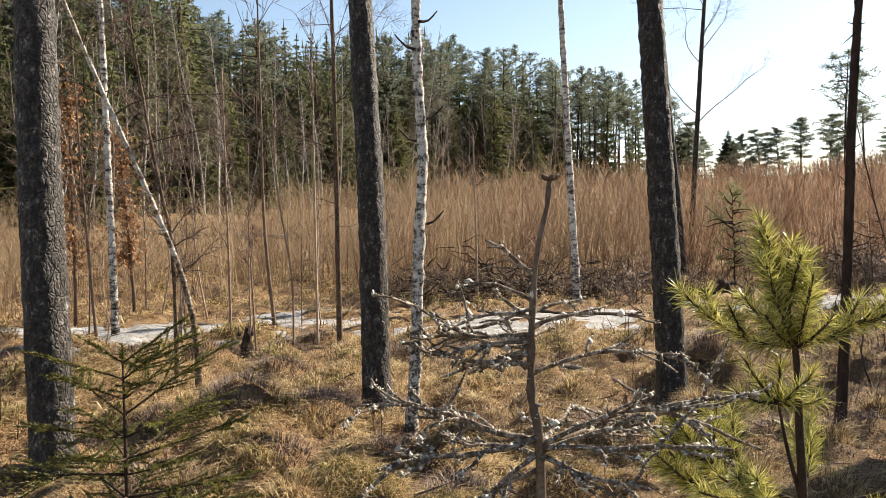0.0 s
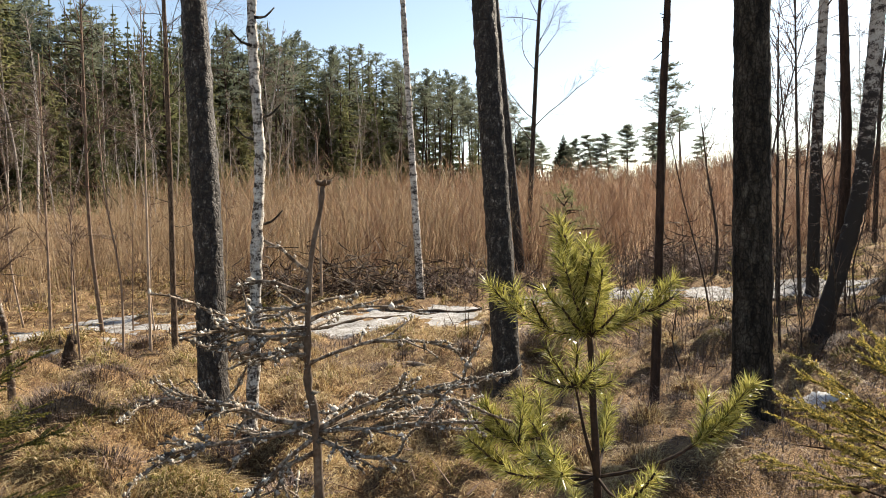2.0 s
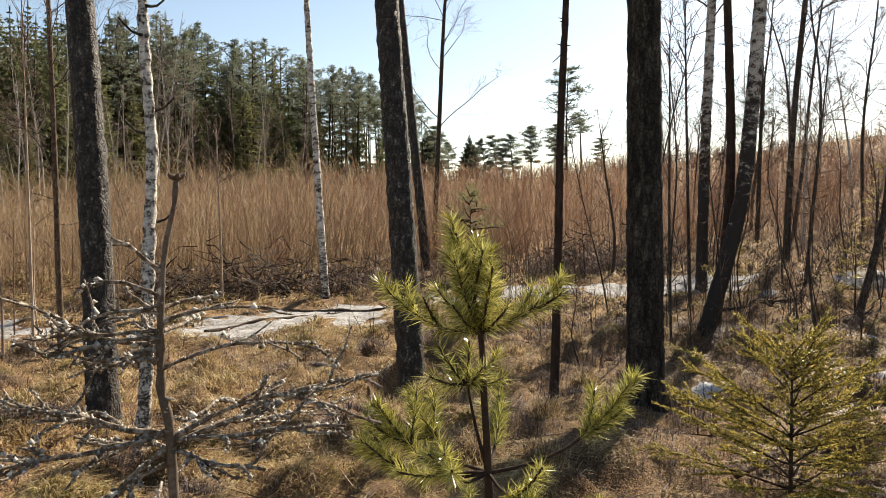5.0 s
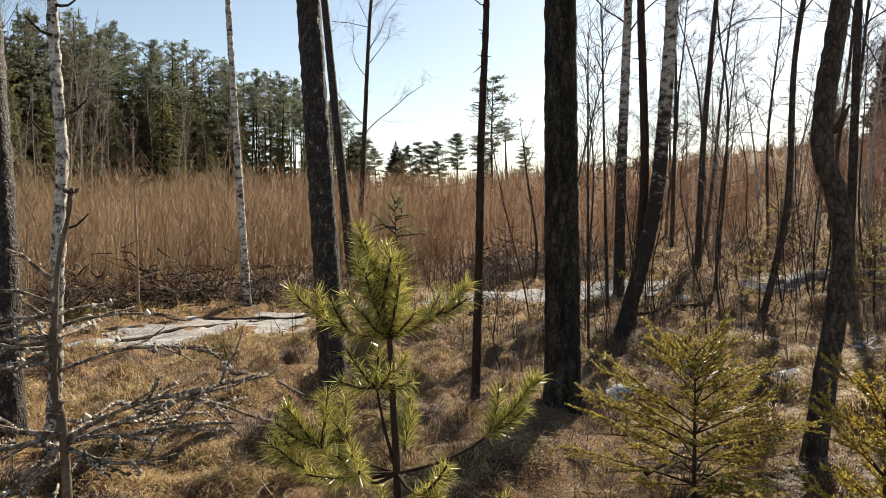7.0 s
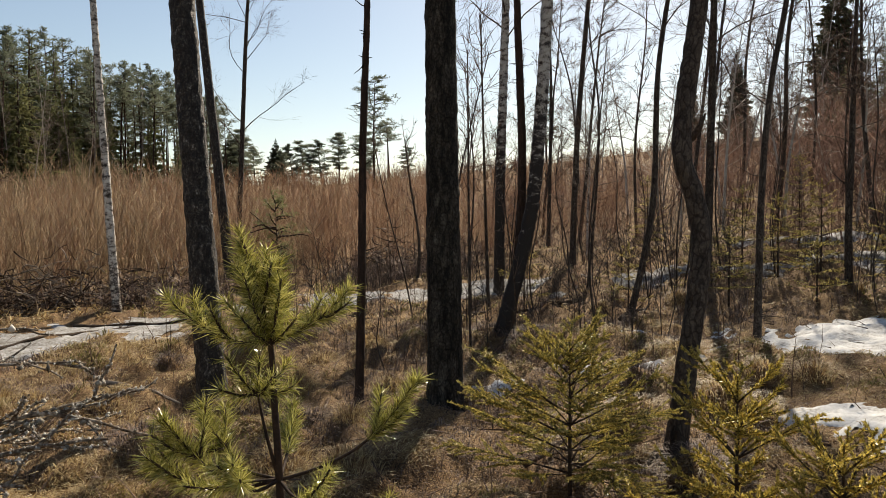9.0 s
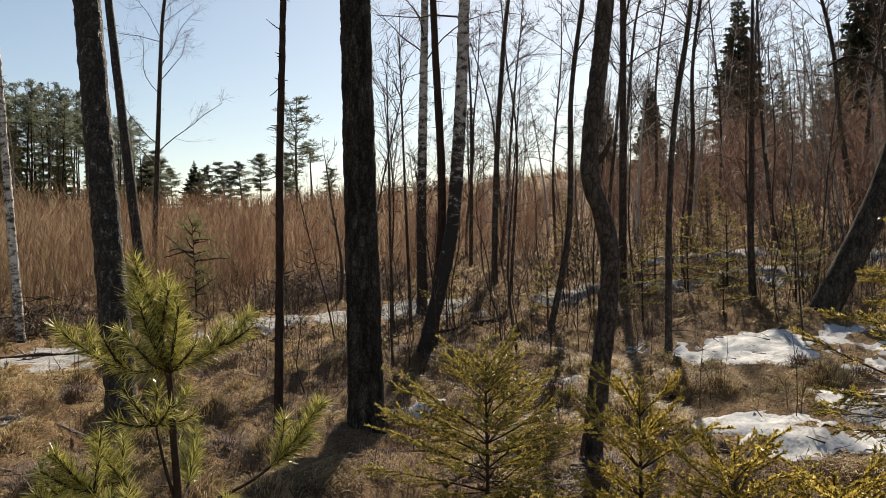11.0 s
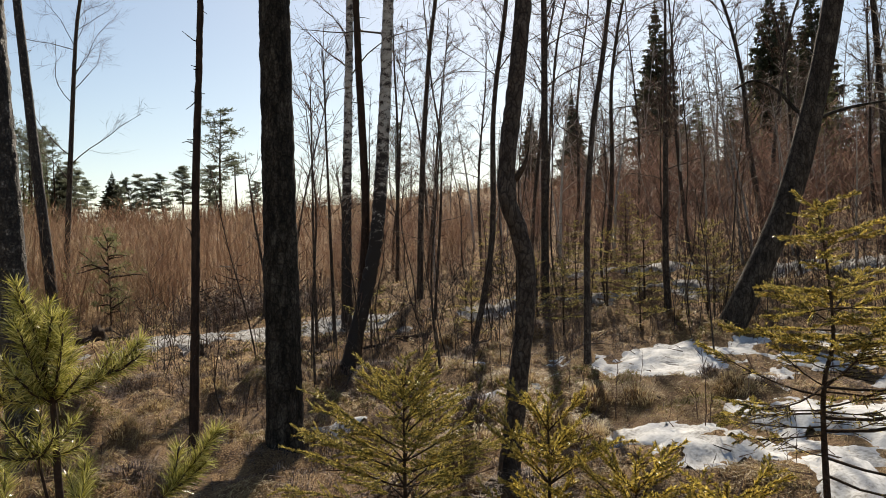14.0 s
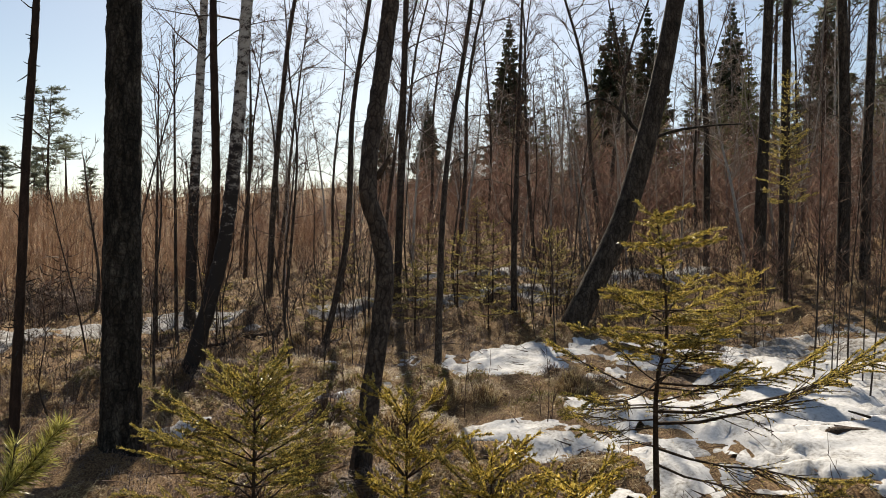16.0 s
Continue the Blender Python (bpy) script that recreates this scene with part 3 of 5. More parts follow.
sr = np.random.default_rng(3)
sprouts = [shrub(0.75, 2, 14, 0.006, sr) for _ in range(8)]
litter()
near_shrubs = [shrub(2.6, 5, 70, 0.0072, sr, 0.58) for _ in range(6)]
far_shrubs = [shrub(2.6, 5, 45, 0.011, sr, 0.58) for _ in range(5)]
away_shrubs = [shrub(2.6, 5, 25, 0.03, sr, 0.4) for _ in range(4)]
for args, label in (((950, (-42, 44), (13, 22), near_shrubs), "dense thicket of bare birch and willow shoots"), ((1400, (-42, 56), (21, 45), far_shrubs), "bare saplings covering the rising clearing"), ((1250, (-12, 48), (44, 112), away_shrubs), "distant bare saplings up to the skyline")):
    for g, m, tint in zip(thicket(*args, shrub_height, front, (0.15, 0.4, 0.8, 1.0)), (SHRUB, SHRUB_BACKLIT), (", straw brown", ", reddened for the backlight")):
        stuff("shrub_thicket", g, m, label + tint, "thicket", False)
hill_kinds = [shrub(2.4, 4, 80, 0.0125, sr, 0.95) for _ in range(5)]
stuff("hill_brush", thicket(620, (32, 92), (11.5, 34), hill_kinds, lambda az, r: float(np.interp(r, [12, 17, 24, 34], [0.45, 0.85, 1.3, 1.5])) * float(np.interp(az, [34, 46, 54, 60], [0.35, 0.5, 0.9, 1.0])), lambda x, y, r, az: r < np.interp(az, [32, 36, 40, 60, 70, 90], [17, 14, 12.0, 12, 12.8, 13]) + rng.normal(0, 1.2)), SHRUB_DARK, "leafless purple-brown brush on the wooded slope", "brush", False)

under_kinds = [shrub(1.5, 3, 54, 0.0065, sr, 0.8) for _ in range(5)]
stuff("undergrowth", thicket(420, (19, 88), (8.0, 15.5), under_kinds, lambda az, r: 0.35 + 0.95 * rng.random() ** 1.4, lambda x, y, r, az: snow_cover(np.array(x), np.array(y)) or (46 < az < 60 and r < 10.5) or (az < 36 and 10.5 < r < 14.5 and rng.random() < 0.7)), GREY_BARK, "dark bare undergrowth between the alder stems", "undergrowth", False)
low_kinds = [shrub(0.8, 6, 80, 0.010, sr, 1.3) for _ in range(4)]
stuff("low_bush", thicket(60, (-9, 14), (12.9, 15.0), low_kinds, lambda az, r: 0.95), HEATHER, "dark tangled low bushes in front of the thicket", "bush", False)
stuff("low_bush", thicket(60, (22, 32), (15.0, 17.5), low_kinds, lambda az, r: 1.0), HEATHER, "dark tangled low bushes in front of the thicket", "bush", False)

# heather clumps, made denser to darken the ground like shade under the brush
stuff("heather_bush", thicket(560, (12, 68), (4.5, 12.0), low_kinds, lambda az, r: rng.uniform(0.15, 0.42), lambda x, y, r, az: snow_cover(np.array(x), np.array(y)) or (az > 47 and r < 9)), HEATHER, "low dark heather bushes scattered between the grass tufts", "heather", False)


def tussock(x, y, rad, h, mat, label, seed):
    r = np.random.default_rng(seed)
    z0 = float(ground_z(x, y)) - 0.03
    t = thing("tussock", (x, y, z0), label, "tussock", "tussocks on the bog")
    g, n, m = Geo(), 9, 22
    v = [(0, 0, h)]
    for i in range(1, n + 1):
        f = i / n
        for k in range(m):
            a = k * 6.283 / m
            q = rad * f * (1 + 0.22 * noise.noise((math.cos(a) * 1.4 + seed, math.sin(a) * 1.4, f)))
            v.append((q * math.cos(a), q * math.sin(a), h * (1 - f**2.2) + 0.03 * noise.noise((q * math.cos(a) * 9, q * math.sin(a) * 9, seed)) - 0.05 * f))
    tri = [(0, 1 + k, 1 + (k + 1) % m) for k in range(m)]
    for i in range(n - 1):
        for k in range(m):
            a, b2 = 1 + i * m + k, 1 + i * m + (k + 1) % m
            tri += [(a, a + m, b2 + m), (a, b2 + m, b2)]
    g.add(v, tri)
    part("mound", g, GROUND, t)
    k = int(540 * rad / 0.25)
    a, q = r.uniform(0, 6.28, k), rad * np.sqrt(r.random(k))
    foot = np.stack([q * np.cos(a), q * np.sin(a), h * (1 - (q / rad) ** 2.2) - 0.02], 1)
    d = np.stack([np.cos(a), np.sin(a), np.zeros(k)], 1) + r.normal(0, 0.5, (k, 3)) * (1, 1, 0)
    ln = r.uniform(0.05, 0.12, k)[:, None]
    knee = foot + (d * 0.35 + (0, 0, 0.6)) * ln
    tip = knee + (d * 0.7 + (0, 0, 0.05)) * ln
    s = np.stack([-d[:, 1], d[:, 0], np.zeros(k)], 1)
    g = Geo()
    g.blades(foot, knee, tip, np.full(k, 0.0048), s / np.linalg.norm(s, axis=1, keepdims=True))
    part("tuft", g, mat, t, smooth=False)


spots = [(2.2, 5.75, 0.34, 0.14), (-1.28, 6.55, 0.25, 0.13), (-1.8, 7.5, 0.3, 0.16), (-2.85, 8.35, 0.5, 0.24), (3.6, 9.4, 0.4, 0.2), (4.6, 8.0, 0.35, 0.2), (1.0, 8.7, 0.25, 0.12), (0.2, 8.2, 0.22, 0.1), (2.4, 7.9, 0.3, 0.15), (-0.9, 9.0, 0.3, 0.14), (5.2, 6.9, 0.3, 0.17)]
for k in range(110):
    az, r = rng.uniform(-32, 66), rng.uniform(3.6, 11)
    spots.append((0.4 + r * math.sin(radians(az)), 0.5 + r * math.cos(radians(az)), rng.uniform(0.12, 0.30), rng.uniform(0.07, 0.16)))
for k, (x, y, rad, h) in enumerate(spots):
    if not snow_cover(np.array(x), np.array(y), -0.05):
        dark = k < 11 or k % 3 == 0
        tussock(x, y, rad, h, HEATHER if dark else STRAW, "dark brown tussock of dead sedge and heather" if dark else "straw-coloured tussock of dry sedge", k)


# ---- trees ----
def trunk_geo(path, dia, top_dia, step, sides, relief, flare=0.5, cell=(16, 16, 5)):
    """A trunk with bark plates: path in local metres, from the foot up."""
    p = along(path, step)
    s = np.r_[0, np.cumsum(np.linalg.norm(np.diff(p, axis=0), axis=1))]
    rad = np.interp(s, [0, s[-1]], [dia / 2, top_dia / 2]) * (1 + flare * np.exp(-np.maximum(s - 0.15, 0) / 0.14))
    g = Geo()
    g.tube(p, rad, sides)
    v, _ = g.arrays()
    for k in range(len(p)):
        for a in range(sides):
            q = v[k * sides + a]
            out = q - p[k]
            ln = np.linalg.norm(out) + 1e-9
            if relief:
                f = noise.voronoi((q[0] * cell[0], q[1] * cell[1], q[2] * cell[2]))[0]
                e = min((f[1] - f[0]) * 2.2, 1.0)
                bump = relief * 1.3 * (e - 0.5) + relief * 0.9 * noise.noise((q[0] * 30, q[1] * 30, q[2] * 12))
                root = 0.25 * rad[k] * math.exp(-max(s[k] - 0.12, 0) / 0.12) * math.sin(5 * math.atan2(out[1], out[0]) + 1.3)
                v[k * sides + a] = q + out / ln * (bump + root)
    return g, p, rad


def grown(path, height):
    """The seen line of a trunk, sunk a little into the soil and carried on up to its full height."""
    p = np.asarray(path, float)
    d = p[-1] - p[-2]
    d = d / np.linalg.norm(d) + np.array([0, 0, 0.25])
    d /= np.linalg.norm(d)
    foot = p[0] - (p[1] - p[0]) / np.linalg.norm(p[1] - p[0]) * 0.22
    more = [p[-1] + d * t * (height - p[-1][2] + p[0][2]) for t in (0.35, 0.7, 1.0) if height > p[-1][2] - p[0][2] + 0.5]
    return np.vstack([foot, p] + [np.array(more)] if more else [foot, p])


def needle_crown(p, start, spread, n, r, size=0.35, clumps=7, m=9):
    """Crown of a pine on the upper part of the trunk line p: long level boughs that carry flat cushions of needles, with sky between."""
    wood, green = Geo(), Geo()
    s = np.linspace(0, 1, len(p))
    for k in range(n):
        f = start + (1.0 - start) * (k + r.uniform(0, 1)) / n
        q = np.array([np.interp(f, s, p[:, i]) for i in range(3)])
        a = r.uniform(0, 6.28)
        g = (f - start) / (1 - start)
        ln = spread * (0.55 + 1.5 * g - 1.75 * g * g) * r.uniform(0.5, 1.25)
        b = sway(q, (math.cos(a), math.sin(a), r.uniform(-0.1, 0.35) + 0.5 * g), ln, 0.2, 5, r)
        wood.tube(b, np.linspace(0.035, 0.012, 6) * (0.4 + ln / 2.2), 4, False)
        for i in range(clumps):
            c = b[2 + i % 4] + r.normal(0, 0.15 * ln, 3) * (1, 1, 0.35) + (0, 0, 0.06)
            d = r.normal(0, 1, (m, 3)) * (1.25, 1.25, 0.6) + (0, 0, 0.35)
            d /= np.linalg.norm(d, axis=1, keepdims=True)
            green.slips(c + d * 0.04, c + d * size * r.uniform(0.5, 1.2, (m, 1)), size * 0.085, r)
    return wood, green


def stubs(t, name, mat, p, n, lo, hi, length, thick, r, up=0.1):
    s = np.linspace(0, 1, len(p))
    for _ in range(n):
        f = r.uniform(lo, hi)
        q = np.array([np.interp(f, s, p[:, i]) for i in range(3)])
        a = r.uniform(0, 6.28)
        b = sway(q, (math.cos(a), math.sin(a), r.uniform(-0.3, 0.5) + up), length * r.uniform(0.4, 1.3), 0.2, 3, r)
        g = Geo()
        g.tube(b, np.linspace(thick, thick * 0.4, 4), 4)
        part(name, g, mat, t)


def twiggery(g, b, r, n, ln, droop=0.0, thick=0.006, level=2, fine=7):
    """Twigs along a limb, and finer twigs on these."""
    for _ in range(n):
        f = r.uniform(0.25, 1.0) * (len(b) - 1)
        i = min(int(f), len(b) - 2)
        q = b[i] + (b[i + 1] - b[i]) * (f - i)
        w = (b[i + 1] - b[i]) / (np.linalg.norm(b[i + 1] - b[i]) + 1e-9) + r.normal(0, 0.55, 3) + (0, 0, 0.25 - droop)
        c = sway(q, w, ln * r.uniform(0.5, 1.2), 0.16, 3, r)
        c[2:] -= (0, 0, droop * ln * 0.3)
        g.tube(c, np.linspace(thick, thick * 0.4, 4), 3, False)
        if level > 1:
            k = fine
            f2 = r.uniform(0.2, 1.0, k) * 3
            j = np.minimum(f2.astype(int), 2)
            q2 = c[j] + (c[j + 1] - c[j]) * (f2 - j)[:, None]
            d2 = (c[3] - c[0])[None] / ln + r.normal(0, 0.6, (k, 3)) + (0, 0, 0.1 - droop)
            d2 /= np.linalg.norm(d2, axis=1, keepdims=True)
            g.slips(q2, q2 + d2 * ln * r.uniform(0.3, 0.7, (k, 1)), thick * 0.6, r)


def bare_crown(p, dia, start, n, spread, r, droop=0.0, twigs=9, t=None, least=0.006, fine_n=9):
    """Limbs that climb and bow outwards, with sprays of fine twigs; under the thing t each limb becomes a part, else all is one crown."""
    limbs, fine = Geo(), Geo()
    s = np.linspace(0, 1, len(p))
    for _ in range(n):
        f = r.uniform(start, 0.98)
        q = np.array([np.interp(f, s, p[:, i]) for i in range(3)])
        a = r.uniform(0, 6.28)
        ln = spread * (1.15 - 0.75 * (f - start) / (1 - start)) * r.uniform(0.4, 1.1)
        b = sway(q, (math.cos(a), math.sin(a), r.uniform(0.5, 1.7)), ln, 0.16, 7, r)
        b[:, 2] -= droop * ln * 0.35 * np.linspace(0, 1, 8) ** 2
        w = max(least, dia * 0.115 * (1.12 - f))
        limbs.tube(b, np.linspace(w, w * 0.3, 8), 4, False)
        twiggery(fine, b, r, twigs, ln * 0.34, droop, max(w * 0.28, least * 0.5), 2, fine_n)
        if t:
            ob = part("limb", limbs, GREY_BARK, t)
            tagged(part("spray", fine, TWIG, ob), kind="stuff")
            limbs, fine = Geo(), Geo()
    return limbs, fine


seeds = iter(range(100, 400))


def local(path, height):
    p = grown(path, height)
    base = np.array(path[0], float)
    return p - base, base


def old_pine(path, dia, height, bark=None, label="tall pine with dark grey furrowed bark, standing in the bog"):
    r = np.random.default_rng(next(seeds))
    p, base = local(path, height)
    t = thing("pine_tree", base, label, "pine tree", "pines on the bog")
    near = np.hypot(base[0], base[1]) < 8
    g, line, _ = trunk_geo(p, dia * 1.04, dia * 0.35, 0.05 if near else 0.2, 28 if near else 12, 0.009 if near else 0.005, 0.2, (26, 26, 15))
    part("trunk", g, bark or PINE_BARK, t)
    wood, green = needle_crown(line, 0.62, 1.9, 26, r)
    tagged(part("bough_wood", wood, RED_BARK, t), kind="stuff")
    part("crown", green, PINE_HAZED, t, "green needle crown")
    stubs(t, "dead_branch", GREY_WOOD, line, 7, 0.25, 0.6, 0.16, 0.014, r)
    return t


def slim_pine(path, dia, height):
    r = np.random.default_rng(next(seeds))
    p, base = local(path, height)
    t = thing("pine_tree", base, "slender pine with reddish bark and short dead stubs", "pine tree", "pines on the bog")
    g, line, _ = trunk_geo(p, dia, dia * 0.35, 0.06, 14, 0.004, 0.25, (30, 30, 9))
    part("trunk", g, RED_BARK, t)
    stubs(t, "dead_branch", DARK_BARK, line, 64, 0.12, 0.8, 0.13, 0.0065, r)
    wood, green = needle_crown(line, 0.74, 0.9, 14, r, 0.25)
    tagged(part("bough_wood", wood, RED_BARK, t), kind="stuff")
    part("crown", green, PINE_HAZED, t, "green needle crown")
    return t


def birch(path, dia, height, limbs=24, label="birch with white bark marked in black, leafless in spring", bark=None, start=0.34):
    r = np.random.default_rng(next(seeds))
    p, base = local(path, height)
    t = thing("birch_tree", base, label, "birch tree", "birches on the bog")
    g, line, _ = trunk_geo(p, dia * 1.05, dia * 0.3, 0.05, 18, 0.009 if dia > 0.08 else 0.004, 0.25, (12, 12, 9))
    part("trunk", g, bark or (OLD_BIRCH if dia > 0.15 else BIRCH_BARK), t)
    bare_crown(line, dia, start, limbs, height * 0.17, r, 0.5, t=t)
    return t


def bare(path, dia, height, bark=None):
    r = np.random.default_rng(next(seeds))
    p, base = local(path, height)
    t = thing("alder_tree", base, "leafless dark-barked young alder" + (" on the slope" if base[0] > 5 else " on the bog"), "alder tree", "alders on the slope" if base[0] > 5 else "alders on the bog")
    g, line, _ = trunk_geo(p, dia, dia * 0.25, 0.15, 9, 0.003, 0.25)
    part("trunk", g, bark or GREY_BARK, t)
    stubs(t, "dead_twig", GREY_BARK, line, 16, 0.06, 0.45, 0.28, 0.005, r, 0.2)
    bare_crown(line, dia, 0.28, 26, height * 0.17, r, 0.1, t=t)
    return t


def crooked(path, dia, height):
    r = np.random.default_rng(next(seeds))
    p, base = local(path, height)
    t = thing("crooked_tree", base, "crooked dark-barked tree with a bent trunk and a broken snag", "crooked tree")
    g, line, _ = trunk_geo(p, dia, dia * 0.5, 0.035, 26, 0.005, 0.35, (14, 14, 7))
    part("trunk", g, GREY_BARK, t)
    bare_crown(line, dia, 0.5, 12, 1.5, r, t=t)
    i = int(np.argmin(np.abs(line[:, 2] - 1.93)))
    snag = Geo()
    away = np.array((0.70, -0.60, 0.0))
    snag.tube([line[i], line[i] + away * 0.07 + (0, 0, 0.03), line[i] + away * 0.12 + (0, 0, 0.10), line[i] + away * 0.15 + (0, 0, 0.17)], [0.03, 0.026, 0.017, 0.005], 8)
    part("snag", snag, ROTTEN, t, "broken black branch snag")
    return t


def pole(path, dia, height):
    r = np.random.default_rng(next(seeds))
    p, base = local(path, height)
    t = thing("birch_sapling", base, "thin bare young birch with a pale brown stem" if base[0] < 3 else "thin bare young alder with a dark stem", "birch sapling" if base[0] < 3 else "alder sapling", "young birches")
    g, line, _ = trunk_geo(p, dia * 0.9, dia * 0.3, 0.2, 7, 0.0, 0.2)
    part("stem", g, POLE if base[0] < 3 else GREY_BARK, t)
    fine = Geo()
    twiggery(fine, line[len(line) // 4 :], r, 16, height * 0.14, 0.0, dia * 0.09 + 0.002, 2)
    tagged(part("spray", fine, TWIG, t), kind="stuff")
    return t



old_pine([(-2.26, 4.68, 0.00), (-2.32, 4.74, 1.54), (-2.35, 4.79, 2.85)], 0.244, 14)
old_pine([(-0.66, 6.45, -0.00), (-0.68, 6.51, 1.49), (-0.75, 6.58, 3.32)], 0.228, 13)
stub_pine = old_pine([(1.77, 6.83, 0.00), (1.70, 6.89, 1.64), (1.62, 6.96, 3.34)], 0.236, 14)
# main pine: bark colour carries the shade on the side away from the sun
old_pine([(3.39, 5.70, 0.01), (3.42, 5.77, 1.94), (3.44, 5.82, 3.31)], 0.283, 16, DARK_BARK)
old_pine([(4.39, 17.22, 0.17), (4.33, 17.26, 1.21), (4.13, 17.37, 3.67), (3.85, 17.54, 7.37)], 0.233, 15)
slim_pine([(2.86, 6.25, 0.00), (2.93, 6.31, 1.36), (2.97, 6.35, 2.28), (3.03, 6.39, 3.12)], 0.080, 7.5)
slim_pine([(5.67, 8.07, 0.08), (5.87, 8.07, 1.93), (5.88, 8.17, 4.20)], 0.124, 10)
lean_pine = old_pine([(9.22, 5.05, 0.46), (9.76, 4.55, 1.97), (10.06, 4.26, 3.41), (10.26, 4.08, 4.70)], 0.331, 11, MID_BARK)
rough_birch = birch([(-0.31, 5.82, 0.00), (-0.27, 5.84, 0.52), (-0.23, 5.89, 1.49), (-0.20, 5.91, 1.98), (-0.23, 5.93, 2.59), (-0.24, 5.95, 3.11)], 0.089, 8, label="slim birch with rough grey and white bark", bark=ROUGH_BIRCH, start=0.48)
birch([(1.66, 13.17, 0.05), (1.57, 13.25, 2.06), (1.44, 13.37, 5.22)], 0.134, 11, start=0.5)
birch([(-4.74, 9.99, 0.04), (-4.81, 10.07, 2.27), (-4.89, 10.16, 4.52)], 0.098, 10)
birch([(-2.29, 6.83, 0.01), (-2.32, 6.85, 0.58), (-2.44, 6.86, 1.12), (-2.72, 6.87, 1.82), (-3.04, 6.87, 2.56), (-3.43, 6.88, 3.51)], 0.054, 6, label="leaning young birch, pale above and brown at the foot", bark=BROWN_FOOT)
bare([(-1.61, 9.44, 0.01), (-1.62, 9.50, 1.48), (-1.64, 9.57, 3.20), (-1.66, 9.61, 4.24)], 0.076, 8, TAN_BARK)
birch([(7.68, 11.30, 0.20), (7.77, 11.36, 2.39), (7.94, 11.42, 5.31)], 0.185, 13)
birch([(5.43, 7.93, 0.07), (5.83, 7.84, 1.59), (6.00, 7.84, 2.93), (6.10, 7.85, 4.13)], 0.181, 12)
bare([(5.20, 19.72, 0.29), (5.32, 19.60, 3.27), (5.49, 19.45, 6.81), (5.64, 19.33, 8.22)], 0.156, 12)
crooked([(3.85, 3.68, 0.06), (3.93, 3.66, 0.63), (4.03, 3.64, 1.32), (4.00, 3.67, 1.67), (3.94, 3.71, 1.91), (3.97, 3.72, 2.25), (4.06, 3.69, 2.88)], 0.132, 9)
bare([(6.92, 5.44, 0.28), (7.00, 5.46, 1.85), (7.12, 5.45, 2.90), (7.28, 5.40, 3.76)], 0.081, 8)
bare([(9.82, 11.89, 0.48), (9.88, 11.82, 2.92), (10.04, 11.69, 5.52), (10.16, 11.59, 6.65)], 0.136, 11)
bare([(7.38, 7.73, 0.25), (7.60, 7.56, 1.68), (7.64, 7.51, 3.44), (7.80, 7.38, 4.96)], 0.092, 10)
bare([(9.94, 8.68, 0.64), (9.96, 8.64, 2.89), (9.99, 8.60, 5.71)], 0.141, 13)
bare([(9.86, 6.28, 0.57), (9.84, 6.29, 1.44), (9.85, 6.27, 2.38)], 0.110, 5)
bare([(8.44, 9.82, 0.32), (8.58, 9.70, 2.96), (8.46, 9.77, 4.38)], 0.057, 6)
bare([(12.25, 15.80, 0.82), (12.30, 15.73, 4.55), (12.26, 15.74, 6.33)], 0.119, 7)
old_pine([(14.21, 3.95, 0.94), (14.26, 3.88, 3.57), (14.29, 3.83, 6.08)], 0.220, 13, MID_BARK)
old_pine([(14.75, 3.66, 1.01), (14.76, 3.64, 3.61), (14.75, 3.63, 6.17)], 0.184, 13, MID_BARK)
old_pine([(15.13, 2.76, 1.03), (15.13, 2.74, 3.59), (15.08, 2.80, 6.09)], 0.220, 13, MID_BARK)
old_pine([(15.53, 2.47, 1.08), (15.54, 2.44, 3.61), (15.57, 2.38, 6.15)], 0.182, 13, MID_BARK)
old_pine([(15.84, 5.37, 1.21), (15.82, 5.39, 3.89), (15.72, 5.51, 6.81)], 0.140, 13, MID_BARK)
pole([(-2.79, 10.65, 0.04), (-2.92, 10.70, 1.48), (-2.95, 10.76, 3.06)], 0.063, 5)
pole([(-3.10, 9.79, 0.03), (-3.12, 9.84, 1.13), (-3.14, 9.87, 1.93)], 0.044, 3.5)
pole([(-2.20, 8.12, 0.01), (-2.23, 8.14, 0.55), (-2.25, 8.15, 1.03)], 0.030, 1.6)
pole([(-4.87, 9.75, 0.04), (-4.97, 9.79, 1.30), (-5.07, 9.84, 2.70)], 0.051, 4)
pole([(-1.88, 9.43, 0.02), (-1.89, 9.47, 0.93), (-1.90, 9.52, 2.17)], 0.041, 4)
pole([(-3.82, 9.88, 0.03), (-3.80, 9.92, 0.92), (-3.94, 9.93, 1.51)], 0.044, 2.5)
pole([(-0.04, 13.29, 0.05), (-0.04, 13.33, 1.02), (-0.06, 13.37, 2.10)], 0.059, 3)
pole([(6.27, 9.97, 0.09), (6.28, 10.02, 1.27), (6.31, 10.07, 2.70)], 0.059, 4)
pole([(6.45, 9.75, 0.11), (6.45, 9.80, 1.27), (6.45, 9.86, 2.76)], 0.066, 4.5)
pole([(7.24, 13.60, 0.17), (7.31, 13.61, 1.07), (7.18, 13.71, 2.20)], 0.079, 3)
pole([(8.18, 1.89, 0.35), (8.22, 1.87, 1.2), (8.20, 1.85, 2.3)], 0.024, 3.2)
pole([(8.13, 1.60, 0.35), (8.10, 1.58, 1.1), (8.12, 1.52, 2.0)], 0.02, 2.6)
pole([(7.80, 1.37, 0.35), (7.86, 1.33, 1.0), (7.93, 1.30, 1.8)], 0.018, 2.2)
